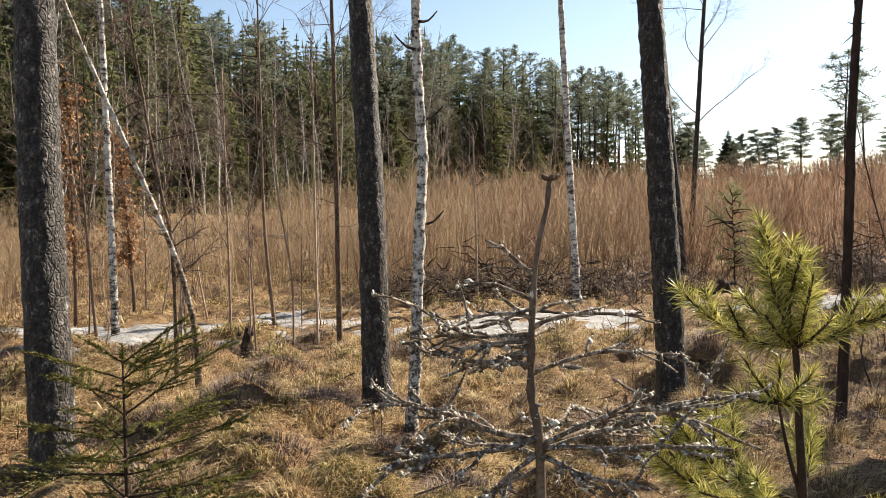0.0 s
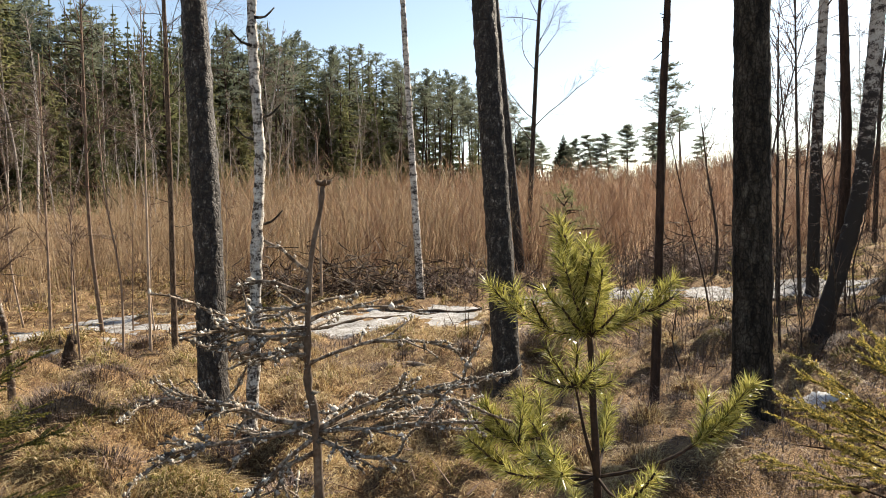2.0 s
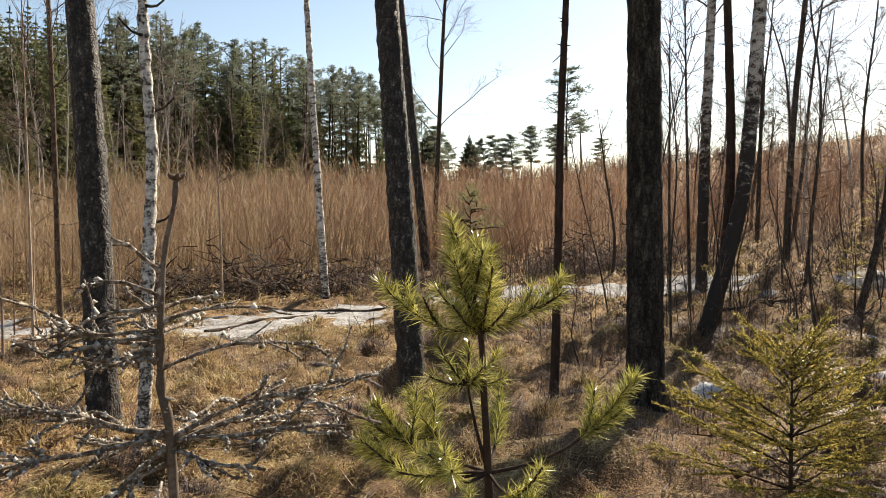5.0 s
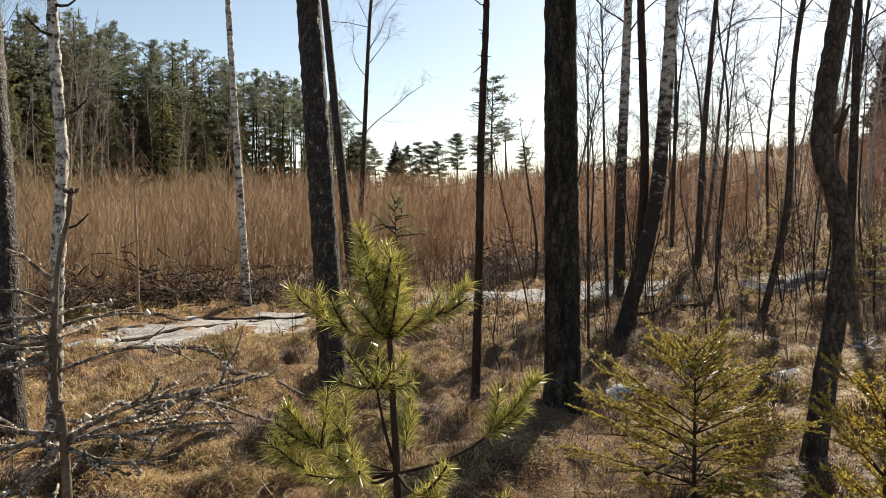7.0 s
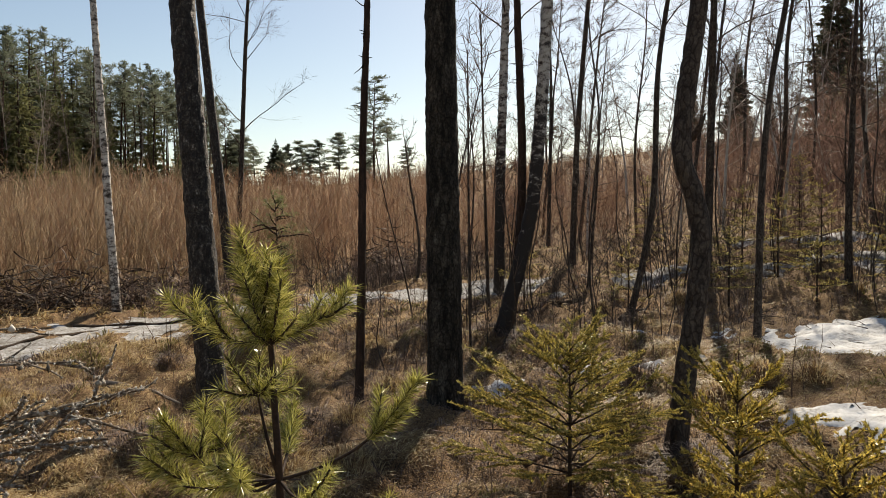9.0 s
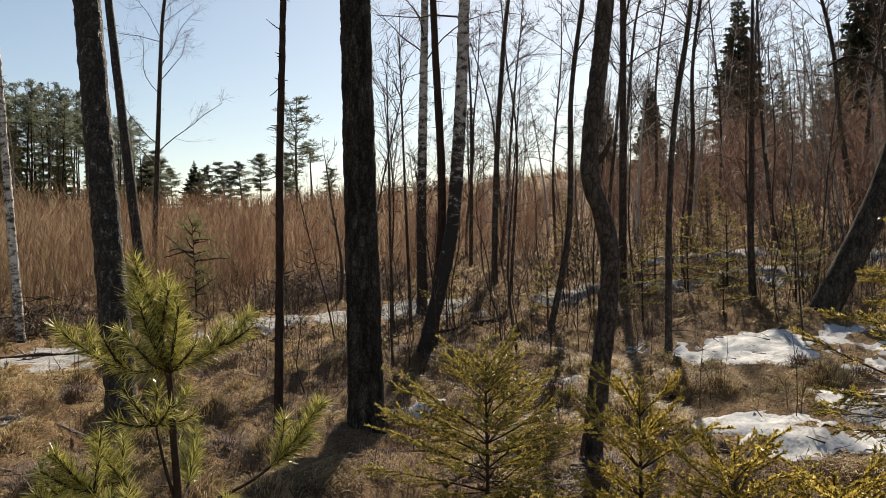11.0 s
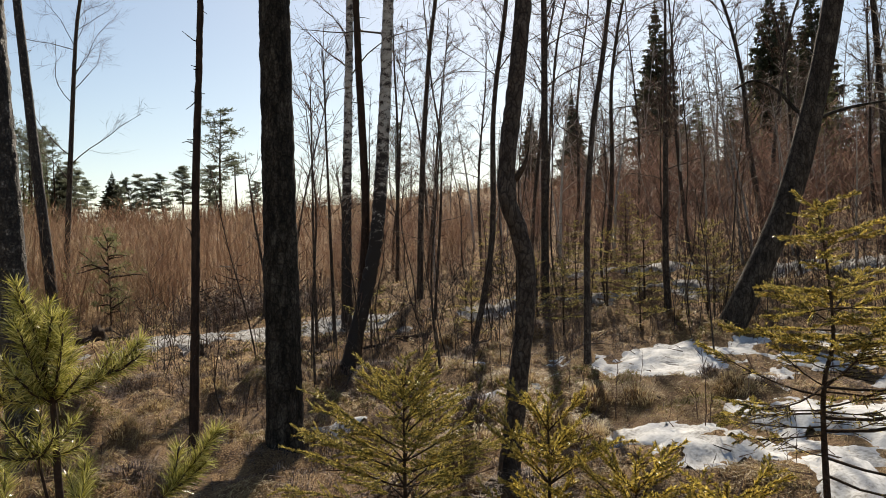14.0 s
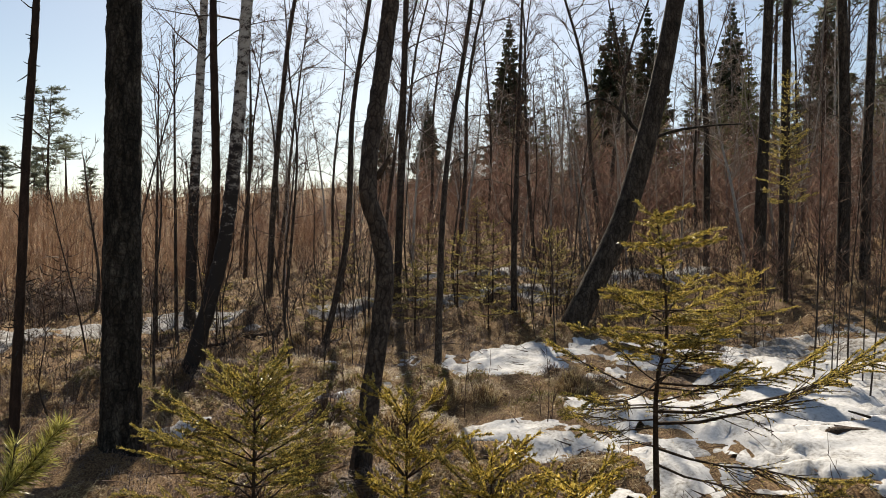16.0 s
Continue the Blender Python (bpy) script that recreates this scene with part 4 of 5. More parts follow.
bare([(-2.50, 6.86, 0.00), (-2.54, 6.93, 1.29), (-2.68, 6.96, 2.03), (-2.86, 7.0, 3.07)], 0.045, 4, TAN_BARK)

pole([(8.05, 1.72, 0.32), (8.08, 1.70, 1.12), (8.03, 1.67, 1.76)], 0.016, 1.6)
pole([(8.30, 1.50, 0.32), (8.33, 1.48, 1.42), (8.28, 1.45, 2.30)], 0.016, 2.2)
pole([(7.60, 1.15, 0.32), (7.63, 1.13, 1.07), (7.58, 1.10, 1.67)], 0.016, 1.5)
pole([(8.50, 1.75, 0.32), (8.53, 1.73, 1.02), (8.48, 1.70, 1.58)], 0.016, 1.4)
pole([(7.95, 1.15, 0.32), (7.98, 1.13, 1.27), (7.93, 1.10, 2.03)], 0.016, 1.9)

def limb(t, pts, rad, mat=DARK_BARK):
    """A dead limb on a standing tree, given in world metres."""
    line = along(np.array(pts) - np.array(t.location), 0.08)
    g = Geo()
    g.tube(line, np.linspace(rad, rad * 0.4, len(line)) * (1 + 0.1 * np.sin(np.arange(len(line)) * 2.3)), 7)
    part("dead_branch", g, mat, t)


limb(lean_pine, [(10.0, 4.32, 3.12), (10.0, 4.5, 3.28), (9.85, 4.65, 3.52), (9.65, 4.84, 3.65), (9.47, 5.02, 3.54)], 0.03)
limb(lean_pine, [(10.04, 4.28, 3.02), (10.22, 4.31, 3.13), (10.45, 4.1, 3.25), (10.82, 3.75, 3.34), (11.18, 3.41, 3.39)], 0.026)
limb(stub_pine, [(1.60, 6.98, 3.75), (1.50, 7.05, 3.84), (1.40, 7.13, 3.78), (1.34, 7.18, 3.72)], 0.022)
for z, a in ((1.5, 20), (2.1, 160), (2.25, 10), (2.75, 200), (2.95, 40)):
    c, n = math.cos(radians(a)), math.sin(radians(a))
    limb(rough_birch, [(-0.22, 5.92, z), (-0.22 + 0.09 * c, 5.92 + 0.09 * n, z + 0.02), (-0.22 + 0.17 * c, 5.92 + 0.17 * n, z + 0.10)], 0.012)
# thin young birches before the thicket and on the slope
for k in range(78):
    az, r = (rng.uniform(-36, -4), rng.uniform(8.8, 13.5)) if k < 18 else (rng.uniform(17, 68), rng.uniform(7.5, 15.5))
    if 47 < az < 60 and r < 11:
        continue
    x, y = 0.4 + r * math.sin(radians(az)), 0.5 + r * math.cos(radians(az))
    z, h = float(base_z(x, y)), rng.uniform(1.2, 4.2)
    tilt = rng.normal(0, 0.075, 2) * h
    kink = rng.normal(0, 0.02, 4) * h
    if 0 < az < 27 and h > 1.7:
        continue
    pole([(x, y, z), (x + tilt[0] * 0.2 + kink[0], y + tilt[1] * 0.2 + kink[1], z + h * 0.25), (x + tilt[0] * 0.5 + kink[2], y + tilt[1] * 0.5 + kink[3], z + h * 0.55), (x + tilt[0], y + tilt[1], z + h * 0.9)], 0.013 + 0.006 * h, h)



# ---- woods round the clearing ----
def spruce_kind(h, rad, whorls, r, per=6, open_=1.0):
    wood, green = Geo(), Geo()
    wood.tube([(0, 0, -0.4), (0, 0, h * 0.5), (0, 0, h)], [h * 0.011, h * 0.006, 0.01], 6)
    up = np.array([0, 0, 1.0])
    for i in range(whorls):
        f = (i + r.uniform(-0.5, 0.5)) / whorls
        z = h * (0.06 + 0.92 * f)
        rr = rad * max(1 - f, 0.0) ** 0.9 * r.uniform(0.7, 1.1) + 0.04
        g = min(1.0, 0.25 + 1.9 * (1 - f))
        a0 = r.uniform(0, 6.28)
        for j in range(per):
            a = a0 + j * 6.28 / per + r.normal(0, 0.25)
            d = np.array([math.cos(a), math.sin(a), 0])
            zz = z + r.normal(0, 0.2) * (1.05 - f)
            ln = rr * r.uniform(0.45, 1.15)
            k = max(4, int(ln / 0.085))
            t = np.sqrt(r.uniform(0.03, 1, k))
            q = up * zz + d * (t * ln)[:, None] + up * ((-0.5 * t + 0.32 * t * t) * ln)[:, None]
            side = np.array([-d[1], d[0], 0]) * r.choice([-1.0, 1.0], (k, 1))
            w = (0.30 * ln * (1.1 - t)[:, None] + 0.10) * g
            # flat side sprays, and twigs that hang under the bough
            green.darts(q, q + side * w * r.uniform(0.6, 1.3, (k, 1)) + d * 0.22 * g + r.normal(0, 0.05, (k, 3)) * g - up * 0.06, 0.075 * open_ * (0.4 + 0.6 * g), r)
            green.darts(q, q + r.normal(0, 0.09, (k, 3)) * g + d * 0.06 * g - up * r.uniform(0.12, 0.55, (k, 1)) * g, 0.07 * open_ * (0.4 + 0.6 * g), r)
            green.darts(q, q + d * r.uniform(0.1, 0.32, (k, 1)) * g + r.normal(0, 0.06, (k, 3)) * g, 0.07 * open_ * (0.4 + 0.6 * g), r)
    green.darts(np.array([[0, 0, h * 0.96]] * 6), np.array([[0, 0, h * 1.02]] * 6) + r.normal(0, 0.03, (6, 3)), 0.035, r)
    return wood, green


def pine_kind(h, r, spread=2.0, start=0.45, n=30, size=0.42, clumps=9):
    wood = Geo()
    p = sway((0, 0, -0.3), (0, 0, 1), h, 0.02, 6, r)
    wood.tube(p, np.linspace(h * 0.011, 0.03, 7), 6)
    w2, green = needle_crown(p, start, spread, n, r, size, clumps, 9)
    wood.put(w2)
    return wood, green


def small_pine(h, r):
    wood = Geo()
    p = sway((0, 0, -0.2), (0, 0, 1), h, 0.03, 6, r)
    wood.tube(p, np.linspace(0.022, 0.006, 7), 6)
    w2, green = needle_crown(p, 0.2, 1.0, 30, r, 0.15, 6, 12)
    wood.put(w2)
    return wood, green


def birch_kind(h, r, droop=0.1):
    trunk, fine = Geo(), Geo()
    p = along(sway((0, 0, -0.3), (0, 0, 1), h, 0.05, 7, r), 0.5)
    trunk.tube(p, np.linspace(h * 0.006, 0.01, len(p)), 6)
    lm, fine = bare_crown(p, h * 0.012, 0.25, 34, h * 0.15, r, droop, 7, least=0.014, fine_n=7)
    trunk.put(lm)
    return trunk, fine


def make_kind(name, geos, mats, parts, label, category, group):
    t = thing(name, (0, 0, 0), label, category, group)
    for nm, g, m in zip(parts, geos, mats):
        part(nm, g, m, t)
    return t


kr = np.random.default_rng(11)
G_L, G_R, G_F = "spruces of the far wood", "bare birches of the far wood", "pines of the far wood"
spruces = [make_kind("spruce_tree", spruce_kind(15, 2.0 + 0.55 * (i % 3), 40, kr, 6), (RED_BARK, SPRUCE), ("trunk", "crown"), "dark green spruce at the edge of the wood", "spruce tree", G_L) for i in range(4)]
pines = [make_kind("pine_tree", pine_kind(15, kr, 2.5, 0.42 + 0.09 * i), (RED_BARK, PINE_HAZED), ("trunk", "crown"), "tall pine with a ragged high crown, far off", "pine tree", G_F) for i in range(4)]
birches = [make_kind("birch_tree", birch_kind(12, kr), (BIRCH_FAR, FAR_TWIG), ("trunk", "crown"), "slender leafless birch among the conifers", "birch tree", G_R) for _ in range(4)]
field = [make_kind("pine_tree", pine_kind(15, kr, 3.0, 0.16 + 0.07 * i, 38, 0.7, 15), (RED_BARK, PINE_HAZED), ("trunk", "crown"), "open-grown pine with a broad dark crown on the skyline", "pine tree", G_F) for i in range(3)]
lone = [make_kind("pine_tree", pine_kind(15, kr, 3.2, 0.34, 34, 0.5, 12), (RED_BARK, PINE_HAZED), ("trunk", "crown"), "lone tall pine with sparse layered boughs on the clearing", "pine tree", G_F)]
alders = [make_kind("alder_tree", birch_kind(11, kr, 0.05), (GREY_BARK, TWIG), ("trunk", "crown"), "tall leafless alder with a fine twiggy crown on the slope", "alder tree", "alders on the slope") for _ in range(4)]
broad = [make_kind("spruce_tree", spruce_kind(15, 2.9, 74, kr, 6, 1.7), (RED_BARK, SPRUCE_BACKLIT), ("trunk", "crown"), "broad spruce on the wooded slope, needles darkened as against the light", "spruce tree", "spruces of the slope") for i in range(2)]
used = set()


def plant(kinds, az, r, h, full, wide=1.0):
    """Put a tree of one kind at that bearing and distance, h metres high (its kind is full metres high)."""
    k = kinds[rng.integers(len(kinds))]
    x, y = 0.4 + r * math.sin(radians(az)), 0.5 + r * math.cos(radians(az))
    s = h / full
    m = pose(x, y, float(base_z(x, y)), rng.normal(0, 1.2), rng.normal(0, 1.2), rng.uniform(0, 360))
    if k in used:
        k = copy_thing(k, m)
    used.add(k)
    k.matrix_basis = m @ Matrix.Diagonal((s * wide, s * wide, s, 1))


def reach(az, r, elev):
    """The height of a tree at that bearing and distance whose top stands elev degrees over a walker's eye."""
    return 1.55 + r * math.tan(radians(elev)) - float(base_z(0.4 + r * math.sin(radians(az)), 0.5 + r * math.cos(radians(az))))


# the wood on the hill: its edge recedes along the clearing
for az in np.arange(-46, 13.0, 0.7):
    e = float(np.interp(az, [-44, -30, -20, -8, 0, 8, 13], [30, 33, 38, 50, 62, 76, 86]))
    el = float(np.interp(az, [-45, -24, -20.5, -15.7, -8.4, -5.4, -2, 2.7, 6, 10, 12.5], [20, 18.5, 15.4, 14.6, 14.2, 14.8, 13.0, 12.7, 11.6, 10.4, 9.3]))
    for row in range(3):
        r = e + 2 + row * 6 + rng.uniform(-2.5, 2.5)
        top = reach(az, r, el)
        if rng.random() < (0.8 if az < -4 else 0.5 if az < 3 else 0.25):
            plant(spruces, az + rng.normal(0, 0.3), r, top * (rng.uniform(0.5, 0.9), rng.uniform(0.72, 1.0), rng.uniform(0.82, 1.02))[row], 15, rng.uniform(1.2, 1.9))
        else:
            plant(pines, az + rng.normal(0, 0.3), r, top * rng.uniform(0.75, 1.0), 15)
    if rng.random() < 0.8 and az < 8:
        plant(birches, az + rng.normal(0, 0.3), e + rng.uniform(-5, 2), reach(az, e, el) * rng.uniform(0.5, 1.0), 12)
# bushes of bare birch along the foot of the wood
for az in np.arange(-42, -4, 1.15):
    e = float(np.interp(az, [-44, -30, -20, -8, 0], [23, 25, 29, 42, 55]))
    plant(birches, az + rng.normal(0, 0.4), e + rng.uniform(-2, 4), rng.uniform(3.5, 7), 12)
# young spruces and pines that close the foot of the wood
for az in np.arange(-40, 13, 1.6):
    e = float(np.interp(az, [-44, -30, -20, -8, 0, 8, 13], [28, 31, 36, 48, 60, 73, 82]))
    plant(spruces, az + rng.normal(0, 0.3), e + rng.uniform(-1, 9), rng.uniform(3.0, 7.5), 15)
# far pines on the skyline of the clearing
for az, r, el in ((13.6, 95, 6.8), (14.4, 100, 6.2), (15.3, 105, 5.3), (16.9, 98, 6.3), (18.2, 104, 5.5), (19.0, 106, 5.9), (20.3, 102, 5.9), (21.6, 98, 6.1), (24.3, 66, 10.4), (25.4, 84, 6.9), (23.4, 100, 6.2), (27.0, 96, 5.6), (37.6, 48, 9.5)):
    plant(lone if r == 66 else broad if az in (13.6, 16.9) else pines if r < 90 else field, az, r, reach(az, r, el + (rng.uniform(-0.2, 0.6) if r > 80 else 0.5)), 15, rng.uniform(1.5, 2.1) if r > 80 else 1.2)
    if r > 90 and rng.random() < 0.35:
        plant(field, az + 0.45, r - 4, reach(az, r, el * rng.uniform(0.8, 1.0)), 15, 1.4)
# a small pine before the thicket
young_pine = [make_kind("pine_sapling", small_pine(2.4, kr), (RED_BARK, SPRUCE), ("stem", "crown"), "airy green young pine before the thicket", "pine sapling", "young pines")]
plant(young_pine, 17.0, 16.5, 2.0, 2.4)
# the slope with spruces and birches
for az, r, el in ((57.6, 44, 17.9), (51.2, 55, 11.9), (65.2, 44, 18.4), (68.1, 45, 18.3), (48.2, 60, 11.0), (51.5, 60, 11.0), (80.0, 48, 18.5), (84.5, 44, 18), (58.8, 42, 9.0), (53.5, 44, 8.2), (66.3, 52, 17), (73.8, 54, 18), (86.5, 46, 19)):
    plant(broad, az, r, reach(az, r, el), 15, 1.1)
for az in np.arange(24, 94, 0.42):
    if az < 52 and rng.random() < 0.45:
        continue
    r = float(np.interp(az, [24, 32, 40, 60, 90], [60, 44, 34, 28, 24])) + rng.uniform(-3, 18)
    el = float(np.interp(az, [24, 32, 38, 50, 70, 90], [6.5, 9.5, 12.5, 14, 18, 20])) * rng.uniform(0.55, 1.1)
    plant(birches, az + rng.normal(0, 0.4), r, max(3.0, reach(az, r, el)), 12)
for az in np.arange(57, 92, 2.0):
    plant(spruces, az + rng.normal(0, 0.5), rng.uniform(32, 42), rng.uniform(3.5, 8.0), 15, 1.3)
for az, r, el in ((31.4, 46, 10.2), (29.6, 52, 8.0), (33.4, 50, 8.6), (61.7, 40, 15.2), (62.9, 42, 14.2), (60.6, 40, 13.0)):
    plant(birches, az, r, reach(az, r, el), 12, 1.6)
# tall bare alders whose crowns stand against the sky
for az in np.arange(33, 92, 2.3):
    r = rng.uniform(17, 28)
    plant(alders, az + rng.normal(0, 0.8), r, float(np.interp(az, [33, 42, 55, 90], [5.5, 8.0, 9.0, 9.0])) * rng.uniform(0.75, 1.2), 11, rng.uniform(0.9, 1.3))
# small birches among the brush of the slope
for az in np.arange(42, 92, 1.1):
    plant(birches, az + rng.normal(0, 0.5), rng.uniform(13, 25) + (3 if az < 60 else 0), rng.uniform(2.2, 5.5), 12, 1.3)
for az in np.arange(76, 100, 4.4):
    r = rng.uniform(24, 36)
    plant(pines, az + rng.normal(0, 0.6), r, reach(az, r, 22), 15)


# ---- young conifers near the path ----
def needles_on(green, line, n, length, thick, r, lean=0.55, skip=0.0, wild=0.0):
    """Needles all round a shoot."""
    f = r.uniform(skip, 1.0, n) * (len(line) - 1)
    i = np.minimum(f.astype(int), len(line) - 2)
    d = line[i + 1] - line[i]
    d /= np.linalg.norm(d, axis=1, keepdims=True) + 1e-9
    q = line[i] + (line[i + 1] - line[i]) * (f - i)[:, None]
    o = r.normal(0, 1, (n, 3))
    o -= d * (o * d).sum(1, keepdims=True)
    o /= np.linalg.norm(o, axis=1, keepdims=True) + 1e-9
    w = d * lean + o + r.normal(0, wild, (n, 3))
    w /= np.linalg.norm(w, axis=1, keepdims=True)
    tip = q + w * length * r.uniform(0.6, 1.25, (n, 1))
    if thick > 0.0015:
        green.darts(q, tip, thick * 1.15, r)
    else:
        green.slips(q, tip, thick, r)


def pine_sapling():
    r = np.random.default_rng(5)
    x, y = 0.88, 2.03
    z0 = float(ground_z(x, y))
    t = thing("pine_sapling", (x, y, z0), "young pine with long yellow-green needles lit by the sun", "pine sapling")

    def at(dx, dy, z):
        return np.array((dx, dy, z - z0))

    low, mid = at(0.011, -0.004, 0.995), at(-0.002, 0.001, 1.288)
    stem = along([at(0.03, -0.02, z0 - 0.05), at(0.02, -0.01, 0.6), low, at(0.004, -0.002, 1.15), mid, at(-0.03, 0.01, 1.428), at(-0.06, 0.02, 1.53)], 0.03)
    g = Geo()
    g.tube(stem, np.interp(stem[:, 2] + z0, [0, 1.0, 1.29, 1.53], [0.013, 0.0085, 0.006, 0.003]), 10)
    part("stem", g, RED_BARK, t)

    def shoot(line, skip=0.1, n=1700, ln=0.038, thick=0.004):
        line = along(line, 0.02)
        size = float(np.linalg.norm(np.diff(line, axis=0), axis=1).sum())
        w, g = Geo(), Geo()
        w.tube(line, np.linspace(thick, 0.0022, len(line)), 6)
        needles_on(g, line, int(1.7 * n * size * (1 - skip)), ln, 0.0009, r, 0.8, skip, 0.38)
        ob = part("branch", w, RED_BARK, t)
        tagged(part("needle_spray", g, PINE_NEAR, ob, "long glossy yellow-green needles"), kind="stuff")

    def bow(a, way, ln, skip=0.1, n=1700):
        d = np.asarray(way, float) / np.linalg.norm(way)
        shoot([a, a + d * ln * 0.5 - (0, 0, 0.06 * ln), a + d * ln + (0, 0, 0.04 * ln)], skip, n)

    # the leader, and the shoots of the upper whorl
    shoot(stem[stem[:, 2] > 1.36 - z0], 0.0, 1900)
    shoot([mid, at(-0.08, 0.02, 1.30), at(-0.15, 0.05, 1.345), at(-0.20, 0.06, 1.395)], 0.12)
    shoot([mid, at(0.06, -0.02, 1.315), at(0.12, -0.04, 1.36), at(0.16, -0.05, 1.405)], 0.18)
    for way, ln in (((-0.45, -0.3, 1.0), 0.17), ((-0.2, 0.4, 1.1), 0.20), ((0.22, 0.1, 1.1), 0.13), ((0.05, -0.45, 1.0), 0.15), ((-0.75, 0.3, 0.8), 0.13), ((0.5, 0.6, 0.8), 0.13), ((-0.65, -0.55, 0.55), 0.12), ((0.4, -0.5, 0.55), 0.09), ((-0.1, 0.9, 0.6), 0.14)):
        bow(mid, way, ln, 0.08, 1500)
    for z, way, ln in ((1.35, (-0.6, -0.2, 1.0), 0.12), (1.36, (0.35, -0.1, 1.0), 0.11), (1.34, (-0.1, 0.5, 1.0), 0.13), (1.37, (0.1, -0.5, 1.0), 0.10), (1.40, (0.3, 0.2, 1.0), 0.09), (1.42, (-0.4, 0.1, 1.0), 0.09)):
        bow(np.array([np.interp(z - z0, stem[:, 2], stem[:, i]) for i in range(3)]), way, ln, 0.05, 1600)
    for q, way, ln in ((at(-0.08, 0.02, 1.30), (-0.5, -0.4, 0.7), 0.09), (at(-0.12, 0.04, 1.32), (-0.3, 0.5, 0.8), 0.08), (at(0.06, -0.02, 1.315), (0.7, 0.4, 0.7), 0.09), (at(0.09, -0.03, 1.335), (0.8, -0.6, 0.5), 0.08)):
        bow(q, way, ln, 0.1, 1500)
    # a thin side stem with its own tuft
    tuft = at(-0.028, 0.012, 1.18)
    shoot([low, at(-0.012, 0.006, 1.09), tuft], 0.98, 10, 0.04, 0.005)
    for way, ln in (((-0.6, 0.1, 0.8), 0.10), ((0.15, 0.3, 1.0), 0.09), ((0.7, 0.3, 0.45), 0.10), ((-0.9, -0.2, 0.25), 0.09), ((0.9, -0.1, 0.1), 0.08), ((0.2, -0.6, 0.5), 0.07)):
        bow(tuft, way, ln, 0.05, 1200)
    # the lower whorl: bare branches that end in broad tufts
    knee = at(0.173, -0.057, 1.055)
    shoot([low, at(0.09, -0.03, 1.015), knee, at(0.24, -0.08, 1.12), at(0.30, -0.10, 1.20)], 0.52, 2600)
    for way, ln in (((0.45, 0.4, 1.0), 0.09), ((0.9, -0.3, 0.6), 0.09)):
        bow(knee + (0.03, -0.01, 0.025), way, ln, 0.05, 1800)
    for end, at_knee in ((at(-0.22, 0.07, 1.14), at(-0.10, 0.03, 1.01)), (at(-0.24, 0.08, 1.045), at(-0.11, 0.03, 0.985)), (at(-0.14, -0.10, 1.08), at(-0.06, -0.05, 1.0)), (at(-0.10, 0.20, 1.10), at(-0.05, 0.09, 1.01)), (at(0.04, -0.19, 1.0), at(0.02, -0.08, 0.98)), (at(0.12, 0.22, 1.08), at(0.06, 0.1, 1.01))):
        shoot([low, at_knee, end], 0.42, 1900)
        d = (end - at_knee) / np.linalg.norm(end - at_knee)
        for k in range(3):
            bow(at_knee + (end - at_knee) * 0.35, d + r.normal(0, 0.45, 3), 0.11, 0.1, 1500)
    # a whorl further down
    foot = at(0.02, -0.01, 0.72)
    for k in range(6):
        a = k * 1.05 + 0.4
        bow(foot, (math.cos(a), math.sin(a), 0.35), 0.36, 0.45, 1300)


pine_sapling()


